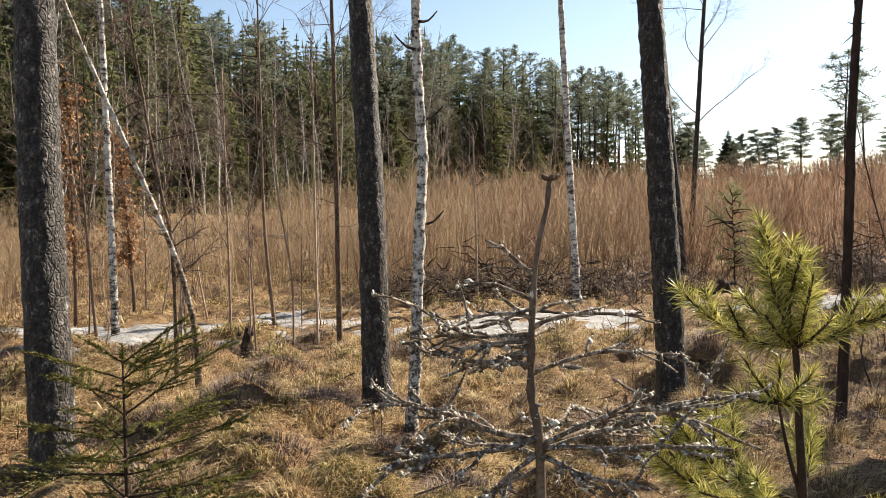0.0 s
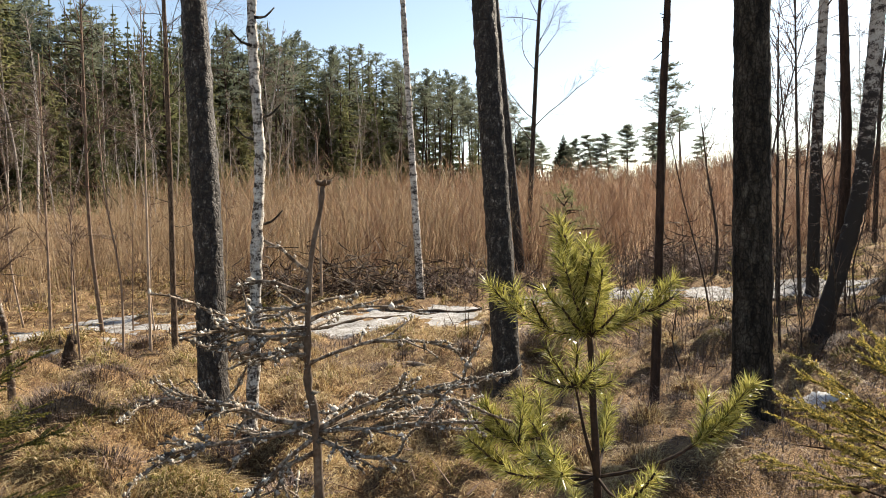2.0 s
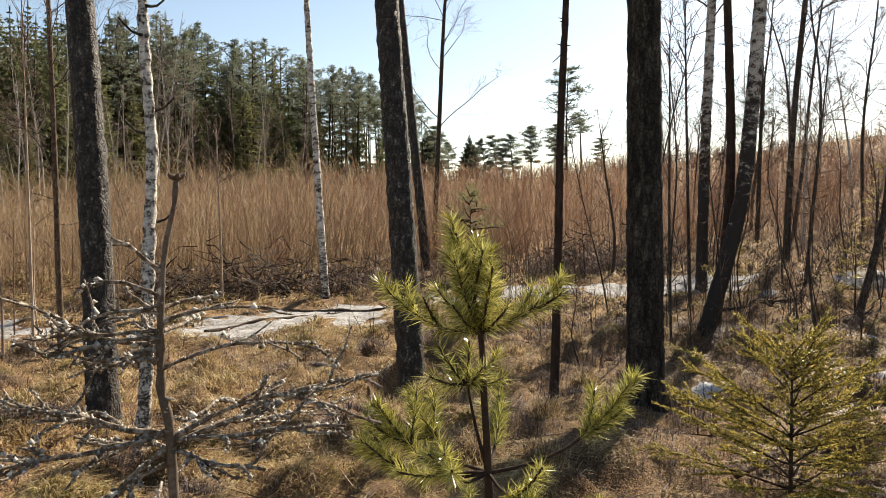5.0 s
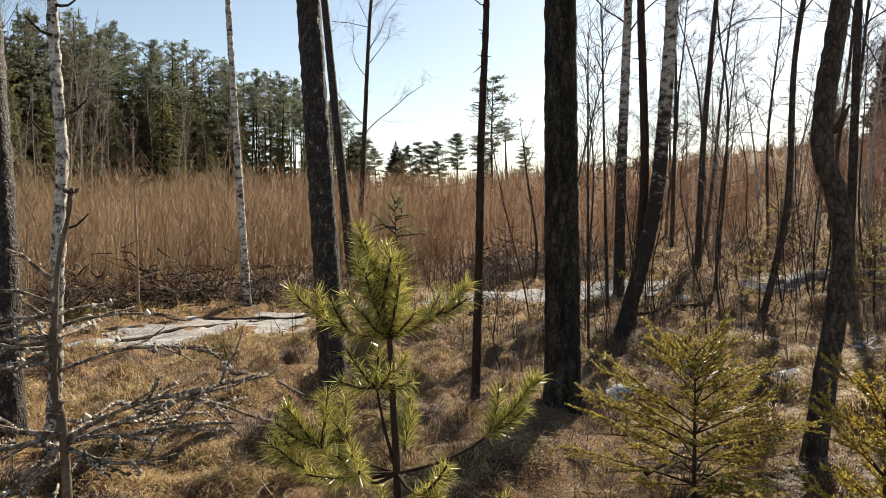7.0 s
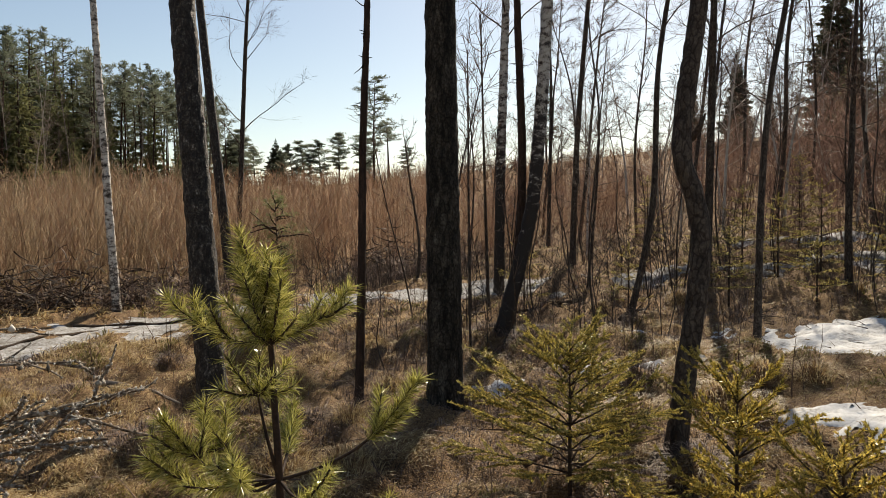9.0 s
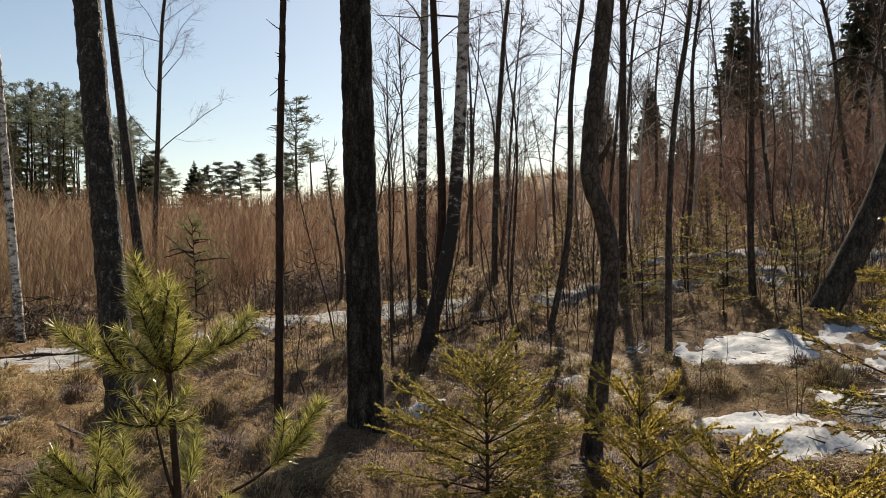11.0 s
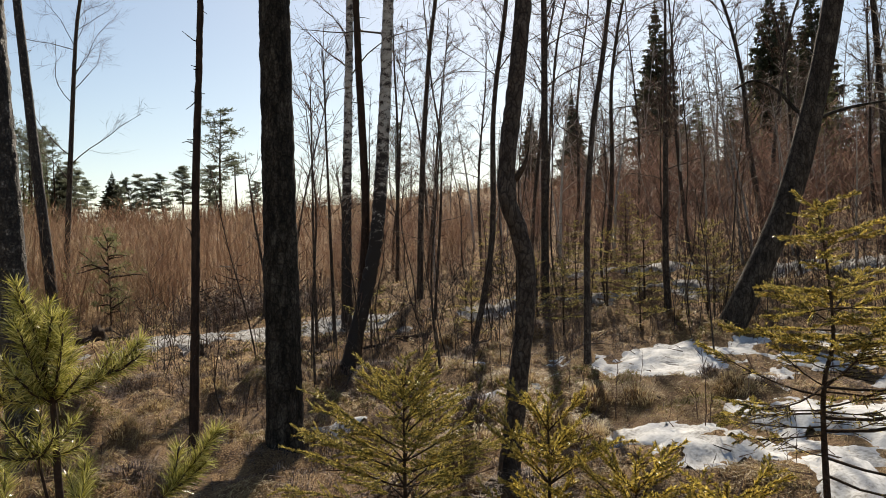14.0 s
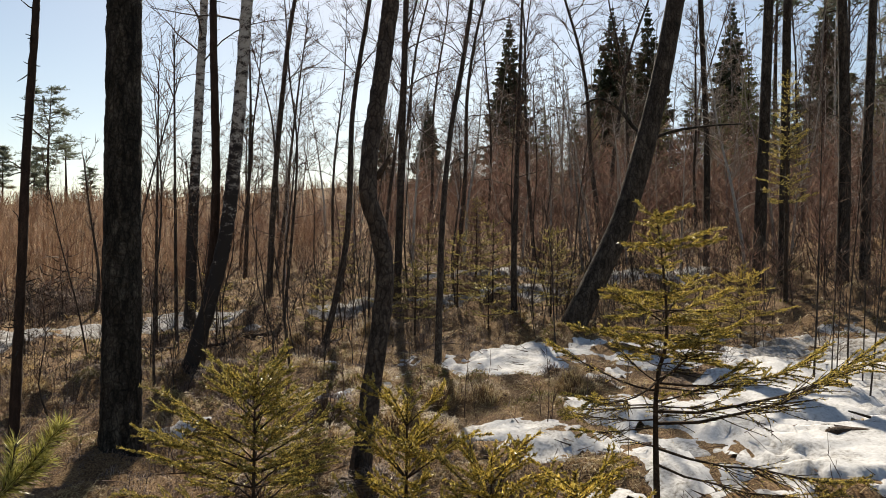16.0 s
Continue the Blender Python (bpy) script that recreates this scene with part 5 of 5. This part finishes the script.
def spruce_sapling(x, y, tip_z, spread, seed, mat, whorl=0.11, bare_from=0.0, label="young spruce with short yellow-green needles growing in the grass", dens=560, thick=0.0019, thin_low=2.0, gaps=0.15, fall=0.85, twig=0.038, top=0.24, tiers=(), sweep=0.0, path=None, steep=0.8, needle=0.012, boughs=()):
    r = np.random.default_rng(seed)
    z0 = float(ground_z(x, y))
    h = tip_z - z0
    t = thing("spruce_sapling", (x, y, z0), label, "spruce sapling", "young spruces")
    stem = along([(px, py, pz * h) for px, py, pz in path] if path else [(0, 0, -0.06), (0, 0, h * 0.5), (0, 0, h)], 0.08)
    g = Geo()
    g.tube(stem, np.linspace(0.006 + h * 0.009, 0.0025, len(stem)), 8)
    part("stem", g, ROTTEN, t)
    wood, green = Geo(), Geo()
    whole = thick > 0.003
    needles_on(green, stem[stem[:, 2] > h - whorl * 1.3], 160, 0.016, thick, r)
    # whorls: height, boughs, length towards the swept side and away from it, rise, share of the bough that is bare
    if not tiers:
        z, tiers = h - whorl * 0.9, []
        while z > max(0.10, h * bare_from):
            f = (h - z) / h
            ln = spread * min(1.0, top + 1.1 * f)
            tiers.append((z + z0, 6 if f < 0.5 else 7, ln, ln, steep - fall * f, 0.66 if f > thin_low else 0.12 + 0.3 * f))
            z -= whorl * r.uniform(0.7, 1.15)
    limbs = []
    for level, n, far, near, rise, naked in tiers:
        z = level - z0
        a0 = r.uniform(0, 6.28)
        for k in range(n):
            zk = z + (r.normal(0, 0.03) if path else 0.0)
            a = a0 + k * 6.28 / n + r.normal(0, 0.35 if path else 0.2)
            side_of = 0.5 + 0.5 * math.cos(a - radians(sweep))
            ln = (near + (far - near) * side_of) * r.uniform(0.45, 1.1)
            if r.random() > gaps:
                limbs.append((zk, a, ln, rise + r.normal(0, 0.2 if path else 0.08), naked))
    limbs += [(level - z0, radians(a), ln, rise, naked) for level, a, ln, rise, naked in boughs]
    for zk, a, ln, rise, naked in limbs:
        low = naked > 0.6
        q0 = np.array([np.interp(zk, stem[:, 2], stem[:, i]) for i in range(3)])
        b = sway(q0, (math.cos(a), math.sin(a), rise), ln, 0.10 if path else 0.04, 6, r)
        if low:
            b[:, 2] += ln * 0.22 * np.linspace(0, 1, 7) ** 2.5
        wood.tube(b, np.linspace(0.0022 + ln * 0.006, 0.0014, 7), 5)
        needles_on(green, b, int(ln * dens * (0.3 if low else 1.5)), needle, thick, r, 0.7, naked)
        for m in range(int(ln / (0.036 if whole else 0.6 * twig if low else twig))):
            u = r.uniform(0.25, 0.98) * 6
            i = min(int(u), 5)
            s = b[i] + (b[i + 1] - b[i]) * (u - i)
            d = b[i + 1] - b[i]
            d /= np.linalg.norm(d)
            side = np.array([-d[1], d[0], 0]) * (1 if m % 2 else -1)
            c = sway(s, d * 0.8 + side * 0.9 + (0, 0, r.uniform(-0.45, 0.1) if low else r.uniform(-0.2, 0.15)), (0.06 + (0.3 if low else 0.42) * ln * (1 - u / 7)) * r.uniform(0.5, 1.15), 0.08 if low else 0.04, 3, r)
            if not whole or m % 2:
                wood.tube(c[[0, 3]] if whole else c, [0.002, 0.0012] if whole else [0.0028, 0.0024, 0.002, 0.0015] if low else [0.0018, 0.0016, 0.0013, 0.001], 3, False)
            needles_on(green, c, int(np.linalg.norm(c[3] - c[0]) * dens * (0.06 if low and u < 6 * naked else 0.9 if low else 1.3)) + 5, needle, thick, r, 1.0)
        if not whole:
            ob = part("branch", wood, ROTTEN, t)
            tagged(part("needle_spray", green, mat, ob), kind="stuff")
            wood, green = Geo(), Geo()
    if whole:
        part("branch_wood", wood, ROTTEN, t)
        part("crown", green, mat, t)
    return t


spruce_sapling(2.97, 3.6, 0.90, 0.70, 41, SPRUCE_NEAR, 0.075, thick=0.0030, dens=600, gaps=0.16, twig=0.034, top=0.3, steep=1.15, fall=1.15, needle=0.0135)
spruce_sapling(2.54, 2.18, 1.0, 0.42, 42, SPRUCE_GOLD, 0.10, thick=0.0030, gaps=0.1, fall=0.75, top=0.42, twig=0.04, steep=1.05, needle=0.0135)
spruce_sapling(2.44, 1.74, 0.90, 0.42, 43, SPRUCE_GOLD, 0.10, thick=0.0030, gaps=0.08, top=0.38, twig=0.042, steep=1.05, needle=0.0135)
spruce_sapling(2.55, 1.50, 0.87, 0.42, 44, SPRUCE_GOLD, 0.10, thick=0.0030, gaps=0.08, top=0.38, twig=0.042, steep=1.05, needle=0.0135)
LAYERS = ((1.70, 5, 0.16, 0.12, 0.5, 0.05), (1.64, 6, 0.34, 0.16, 0.42, 0.1), (1.57, 6, 0.30, 0.20, 0.25, 0.1), (1.47, 4, 0.24, 0.16, 0.3, 0.2), (1.34, 6, 0.44, 0.30, 0.2, 0.2), (1.24, 7, 0.52, 0.42, 0.12, 0.25), (1.13, 7, 0.62, 0.46, 0.08, 0.35), (1.03, 6, 0.66, 0.52, 0.02, 0.45), (0.93, 5, 0.72, 0.5, 0.0, 0.65), (0.82, 4, 0.60, 0.45, -0.1, 0.75), (0.71, 4, 0.5, 0.40, -0.25, 0.8), (0.58, 3, 0.5, 0.35, -0.3, 0.8))
# long half-bare boughs: height, heading, length, rise, bare share
BOUGHS = ((0.92, -58, 0.85, 0.02, 0.62), (0.78, -66, 1.15, 0.0, 0.62), (0.72, -78, 1.2, -0.05, 0.62), (0.60, -76, 0.95, -0.32, 0.7), (0.52, -62, 0.85, -0.3, 0.7), (0.88, 118, 0.55, 0.0, 0.75), (0.80, 100, 0.5, -0.1, 0.8), (0.74, 132, 0.45, -0.15, 0.8))
spruce_sapling(4.0, 1.78, 1.77, 0.7, 45, SPRUCE_OLIVE, 0.1, label="young spruce with yellowing upper twigs and bare lower branches beside snow", thick=0.0030, dens=640, gaps=0.12, twig=0.032, needle=0.0145, tiers=LAYERS, boughs=BOUGHS, sweep=-52.0, path=[(0, 0, -0.05), (-0.02, 0.02, 0.48), (0.01, -0.02, 0.64), (0.0, 0.0, 0.85), (-0.013, 0.035, 1.0)])
spruce_sapling(-1.20, 3.5, 1.05, 0.78, 46, SPRUCE_SHADE, 0.085, label="green young spruce beside a pine trunk, needles darkened for shade", thick=0.0028, dens=600, twig=0.034, gaps=0.34, fall=1.25, top=0.34)
for k, (x, y, h, s) in enumerate(((10.5, 7.1, 1.9, 0.7), (10.1, 5.8, 1.7, 0.7), (8.33, 6.94, 1.3, 0.6), (11.76, 11.8, 2.0, 0.7), (10.3, 8.3, 1.8, 0.7), (12.6, 8.9, 2.2, 0.8), (7.0, 9.6, 1.5, 0.55), (9.2, 8.2, 1.3, 0.6), (8.9, 6.1, 1.0, 0.55), (7.6, 8.0, 1.2, 0.5), (11.2, 6.3, 1.6, 0.7), (9.8, 7.3, 1.5, 0.65), (6.3, 10.9, 1.2, 0.5))):
    spruce_sapling(x, y, float(ground_z(x, y)) + h * 0.8, s * 0.75, 60 + k, SPRUCE_NEAR, 0.15, 0.05, label="small spruce on the snowy slope under bare trees", dens=60, thick=0.0055)


def dead_sapling():
    r = np.random.default_rng(9)
    x, y = 0.36, 1.17
    z0 = float(ground_z(x, y))
    t = thing("dead_sapling", (x, y, z0), "dead bare sapling with branches crusted in grey lichen", "dead sapling")
    stem = along([(0.0, 0.0, -0.05), (0.0, 0.0, 0.8 - z0), (0.0, 0.0, 1.32 - z0), (-0.007, 0.0, 1.41 - z0), (-0.003, 0.0, 1.5 - z0), (0.006, 0.0, 1.545 - z0), (0.008, 0.0, 1.565 - z0)], 0.012)
    rad = np.interp(stem[:, 2], [0, 1.3 - z0, 1.42 - z0, 1.5 - z0, 1.57 - z0], [0.008, 0.0042, 0.0032, 0.0022, 0.002]) * (1 + 0.13 * np.sin(stem[:, 2] * 260) + r.normal(0, 0.07, len(stem)))
    g = Geo()
    g.tube(stem, rad, 10)
    top = stem[-1]
    for k in range(5):
        a = k * 1.26
        g.tube([top, top + (0.004 * math.cos(a), 0.004 * math.sin(a), 0.001), top + (0.0065 * math.cos(a), 0.0065 * math.sin(a), 0.003)], [0.002, 0.0022, 0.0008], 6)
    part("stem", g, DEAD_WOOD, t)
    lumps = Geo()

    def crust(line, n, size):
        f = r.uniform(0.05, 1.0, n) * (len(line) - 1)
        i = np.minimum(f.astype(int), len(line) - 2)
        q = line[i] + (line[i + 1] - line[i]) * (f - i)[:, None]
        for c in q:
            s = size * min(0.35 + r.exponential(0.4), 1.9) * (1 + r.normal(0, 0.35, 3))
            o = c + r.normal(0, 0.001, 3)
            v = np.array([(1, 0, 0), (-1, 0, 0), (0, 1, 0), (0, -1, 0), (0, 0, 1), (0, 0, -1)]) * s * (1 + r.normal(0, 0.2, (6, 1))) + o
            lumps.add(v, [(0, 2, 4), (2, 1, 4), (1, 3, 4), (3, 0, 4), (2, 0, 5), (1, 2, 5), (3, 1, 5), (0, 3, 5)])

    crust(stem[(stem[:, 2] > 1.3 - z0) & (stem[:, 2] < 1.5 - z0)], 130, 0.002)
    # branches: height, bearing in degrees (0 is +x), rise, length, lift of the middle
    crown_tier = ((1.495, 176, 0.50, 0.050, 0.05), (1.476, 168, 0.04, 0.080, 0.16), (1.464, 192, 0.12, 0.078, 0.08), (1.462, 140, 0.40, 0.045, 0.0), (1.456, 8, 0.24, 0.100, 0.06), (1.470, 220, 0.1, 0.05, 0.0), (1.468, 60, 0.2, 0.06, 0.0))
    whorl_tier = ((1.4515, 184, 0.02, 0.108, 0.0), (1.443, 175, 0.03, 0.120, -0.05), (1.437, 200, -0.02, 0.096, -0.06), (1.446, 216, -0.12, 0.075, 0.05), (1.440, 150, -0.2, 0.080, 0.0), (1.422, 5, 0.15, 0.152, 0.06), (1.426, 160, 0.5, 0.028, 0.0), (1.45, 75, 0.1, 0.08, 0.0), (1.448, 120, 0.0, 0.09, 0.0), (1.430, 230, 0.1, 0.05, 0.0))
    low_tier = ((1.368, 356, 0.17, 0.185, 0.10), (1.366, 338, -0.16, 0.15, 0.05), (1.364, 6, 0.05, 0.185, 0.06), (1.370, 28, 0.12, 0.15, 0.0), (1.372, 178, 0.26, 0.130, -0.04), (1.368, 168, 0.14, 0.155, 0.03), (1.364, 200, -0.36, 0.105, 0.0), (1.351, 192, -0.4, 0.06, 0.0), (1.376, 214, -0.18, 0.15, 0.0), (1.362, 312, -0.2, 0.10, 0.0), (1.37, 62, 0.0, 0.13, 0.0), (1.36, 122, -0.02, 0.13, 0.0))
    deep_tier = ((1.24, 10, 0.0, 0.2, 0.0), (1.23, 185, 0.0, 0.2, 0.0), (1.22, 100, 0.1, 0.18, 0.0), (1.1, 60, 0.1, 0.2, 0.0), (1.1, 240, 0.1, 0.2, 0.0), (1.08, 150, 0.1, 0.2, 0.0))
    for tier, thick, lich, side in ((crown_tier, 0.0018, 380, 2), (whorl_tier, 0.0019, 560, 6), (low_tier, 0.0022, 950, 7), (deep_tier, 0.0022, 300, 2)):
        for z, a, up, ln, lift in tier:
            q = np.array([np.interp(z - z0, stem[:, 2], stem[:, i]) for i in range(3)])
            ln *= 0.9
            b = sway(q, (math.cos(radians(a)), math.sin(radians(a)), up), ln, 0.09, 8, r)
            b[:, 2] += ln * lift * np.sin(np.linspace(0, 3.14, 9))
            b = along(b, 0.006)
            bg = Geo()
            bg.tube(b, np.linspace(thick, thick * 0.5, len(b)) * (1 + r.normal(0, 0.13, len(b))), 6)
            branch = part("branch", bg, CRUSTED, t)
            twigs = [b]
            for k in range(side):
                i = int(len(b) * r.uniform(0.25, 0.85))
                d = b[min(i + 3, len(b) - 1)] - b[i - 1]
                c = sway(b[i], d / np.linalg.norm(d) + r.normal(0, 0.5, 3) * (1, 1, 0.22), ln * r.uniform(0.15, 0.42), 0.2, 5, r)
                tg = Geo()
                tg.tube(c, np.linspace(thick * 0.65, thick * 0.35, 6), 5)
                part("twig", tg, CRUSTED, branch)
                twigs.append(c)
            for c in twigs:
                crust(c, int(lich * np.linalg.norm(np.diff(c, axis=0), axis=1).sum()) + 2, 0.00125)
    part("lichen", lumps, LICHEN, t, "pale grey lichen crust")


dead_sapling()


# ---- stumps, logs, brushwood ----
def stump(x, y, h, rad, seed, label):
    r = np.random.default_rng(seed)
    z0 = float(ground_z(x, y))
    t = thing("stump", (x, y, z0), label, "stump")
    g, line, _ = trunk_geo([(0, 0, -0.12), (0.02, 0.0, h * 0.45), (0.03, 0.01, h)], rad * 2, rad * 0.9, 0.025, 20, 0.02, 0.7, (18, 18, 5))
    part("body", g, ROTTEN, t)
    for k in range(6):
        a = k * 1.05 + r.normal(0, 0.2)
        b = np.array([(math.cos(a) * d, math.sin(a) * d, zz) for d, zz in ((rad * 0.5, h * 0.3), (rad * 1.6, 0.07), (rad * 2.8, 0.0), (rad * 4.2, -0.08))])
        roots = Geo()
        roots.tube(along(b, 0.06), np.linspace(rad * 0.42, rad * 0.12, len(along(b, 0.06))), 7)
        part("root", roots, ROTTEN, t)
    spl = Geo()
    d = r.normal(0, rad * 0.35, (9, 3)) * (1, 1, 0)
    spl.cones(d + (0.03, 0.01, h - 0.03), d * 1.1 + np.array((0.03, 0.01, h)) + np.c_[np.zeros((9, 2)), r.uniform(0.03, 0.13, 9)], rad * 0.3, 5)
    part("jagged_rim", spl, ROTTEN, t)


stump(-2.5, 8.62, 0.36, 0.085, 1, "old black rotten stump with a jagged top on the bog")
stump(3.74, 3.58, 0.13, 0.06, 2, "low black rotten stump at the foot of a crooked tree")
stump(4.9, 11.0, 0.22, 0.06, 3, "small weathered stump in the grass")
stump(4.45, 14.5, 0.35, 0.2, 4, "old dark stump before the thicket")


def log(a, b, rad, seed, mat, label):
    r = np.random.default_rng(seed)
    a, b = np.array(a, float), np.array(b, float)
    pts = []
    for f in np.linspace(0, 1, 7):
        q = a + (b - a) * f + r.normal(0, rad * 0.6, 2)
        pts.append((q[0], q[1], float(ground_z(q[0], q[1])) * 0.4 + 0.6 * float(base_z(q[0], q[1])) + rad * 1.1))
    pts = np.array(pts)
    t = thing("fallen_branch", pts[0], label, "fallen branch", "fallen wood")
    g, line, _ = trunk_geo(pts - pts[0], rad * 2, rad, 0.06, 12, rad * 0.12, 0.0)
    part("wood", g, mat, t)
    stubs(t, "side_twig", mat, line, 5, 0.2, 0.95, rad * 7, rad * 0.3, r)


log((7.3, 9.5), (8.3, 8.7), 0.042, 1, ROTTEN, "dark fallen log lying on the bog")
log((1.0, 8.2), (1.55, 7.1), 0.022, 2, GREY_WOOD, "pale broken branch lying in the grass")
log((-0.2, 10.6), (2.0, 12.0), 0.03, 3, ROTTEN, "dark branch lying across the snow")
log((1.0, 12.2), (2.6, 11.6), 0.035, 4, ROTTEN, "dark branch lying beside the snow")
log((3.6, 14.6), (5.0, 14.3), 0.07, 5, ROTTEN, "fallen dark log before the thicket")
log((-12, 24.5), (-6.5, 25.5), 0.12, 6, GREY_WOOD, "pale fallen trunk on the slope below the wood")
log((3.1, 4.2), (3.9, 4.55), 0.02, 7, ROTTEN, "short dark stick in the grass")
log((-2.6, 8.5), (-3.35, 8.15), 0.05, 9, ROTTEN, "black rotten root beside an old stump")
log((5.05, 7.1), (5.9, 8.3), 0.028, 10, ROTTEN, "dark fallen branch beside the birches")
log((5.9, 9.9), (7.3, 9.0), 0.035, 12, ROTTEN, "dark fallen branch lying before the thicket")
log((7.0, 7.6), (7.9, 7.9), 0.025, 13, ROTTEN, "dark fallen branch in the heather")
log((2.6, 7.4), (3.1, 7.9), 0.018, 11, ROTTEN, "short dark stick in the grass")
log((6.35, 1.46), (7.1, 0.7), 0.06, 8, ROTTEN, "dark log lying in the snow")


def brush_pile(x, y, w, h, n, seed):
    r = np.random.default_rng(seed)
    z0 = float(base_z(x, y))
    t = thing("brush_pile", (x, y, z0), "heap of dead dark branches at the edge of the thicket", "brush pile", "brush piles")
    for k in range(n):
        a = r.uniform(0, 6.28)
        q = np.array([r.normal(0, w * 0.35), r.normal(0, w * 0.25), 0])
        q[2] = abs(r.normal(0, 0.5)) * h * max(0.1, 1 - (abs(q[0]) / w) ** 2)
        b = sway(q, (math.cos(a), math.sin(a), r.normal(0.1, 0.35)), r.uniform(0.3, 1.0) * w * 0.5, 0.3, 4, r)
        b[:, 2] = np.maximum(b[:, 2], 0.02)
        g = Geo()
        g.tube(b, np.linspace(0.012, 0.004, 5) * r.uniform(0.5, 1.4), 5)
        part("stick", g, ROTTEN if k % 4 else GREY_WOOD, t)


for k, (x, y, w, h) in enumerate(((8.0, 15.8, 1.7, 1.0), (0.0, 13.9, 1.6, 0.8), (1.3, 14.3, 1.6, 0.75), (2.6, 14.7, 1.4, 0.65), (-1.0, 13.6, 1.0, 0.8), (0.7, 14.0, 1.5, 0.8))):
    brush_pile(x, y, w, h, 110, k)


# young birch that kept its rusty leaves
def leafy_birch(x, y, h, seed):
    r = np.random.default_rng(seed)
    z0 = float(base_z(x, y))
    t = thing("birch_sapling", (x, y, z0), "young tree that kept its withered rusty leaves", "leafy sapling", "young birches")
    p = sway((0, 0, -0.1), (0, 0, 1), h, 0.04, 6, r)
    g, fine, leaf = Geo(), Geo(), Geo()
    g.tube(p, np.linspace(0.03, 0.008, 7), 7)
    part("stem", g, TWIG, t)
    twiggery(fine, p, r, 60, h * 0.16, 0, 0.005, 2)
    part("spray", fine, TWIG, t)
    v, _ = fine.arrays()
    q = v[r.integers(0, len(v), 1500)]
    d = r.normal(0, 1, (1500, 3)) + (0, 0, -0.8)
    d /= np.linalg.norm(d, axis=1, keepdims=True)
    s = np.cross(d, r.normal(0, 1, (1500, 3)))
    s /= np.linalg.norm(s, axis=1, keepdims=True)
    leaf.blades(q, q + d * 0.03, q + d * 0.06, np.full(1500, 0.034), s)
    part("leaves", leaf, DRY_LEAF, t, "withered rusty leaves", False)


leafy_birch(-5.9, 11.0, 3.4, 1)
leafy_birch(-5.3, 11.6, 2.8, 2)

# young spruces among the alders on the slope
for k, (x, y, h, w, m) in enumerate(((12.7, 3.15, 3.6, 0.6, SPRUCE_NEAR), (10.2, 3.12, 0.85, 0.7, SPRUCE_GOLD))):
    spruce_sapling(x, y, float(ground_z(x, y)) + h, w, 60 + k, m, 0.11 + 0.01 * h, 0.05 if h < 2 else 0.42, gaps=0.2, label="young spruce among bare alders on the slope", dens=120, thick=0.007, thin_low=9)
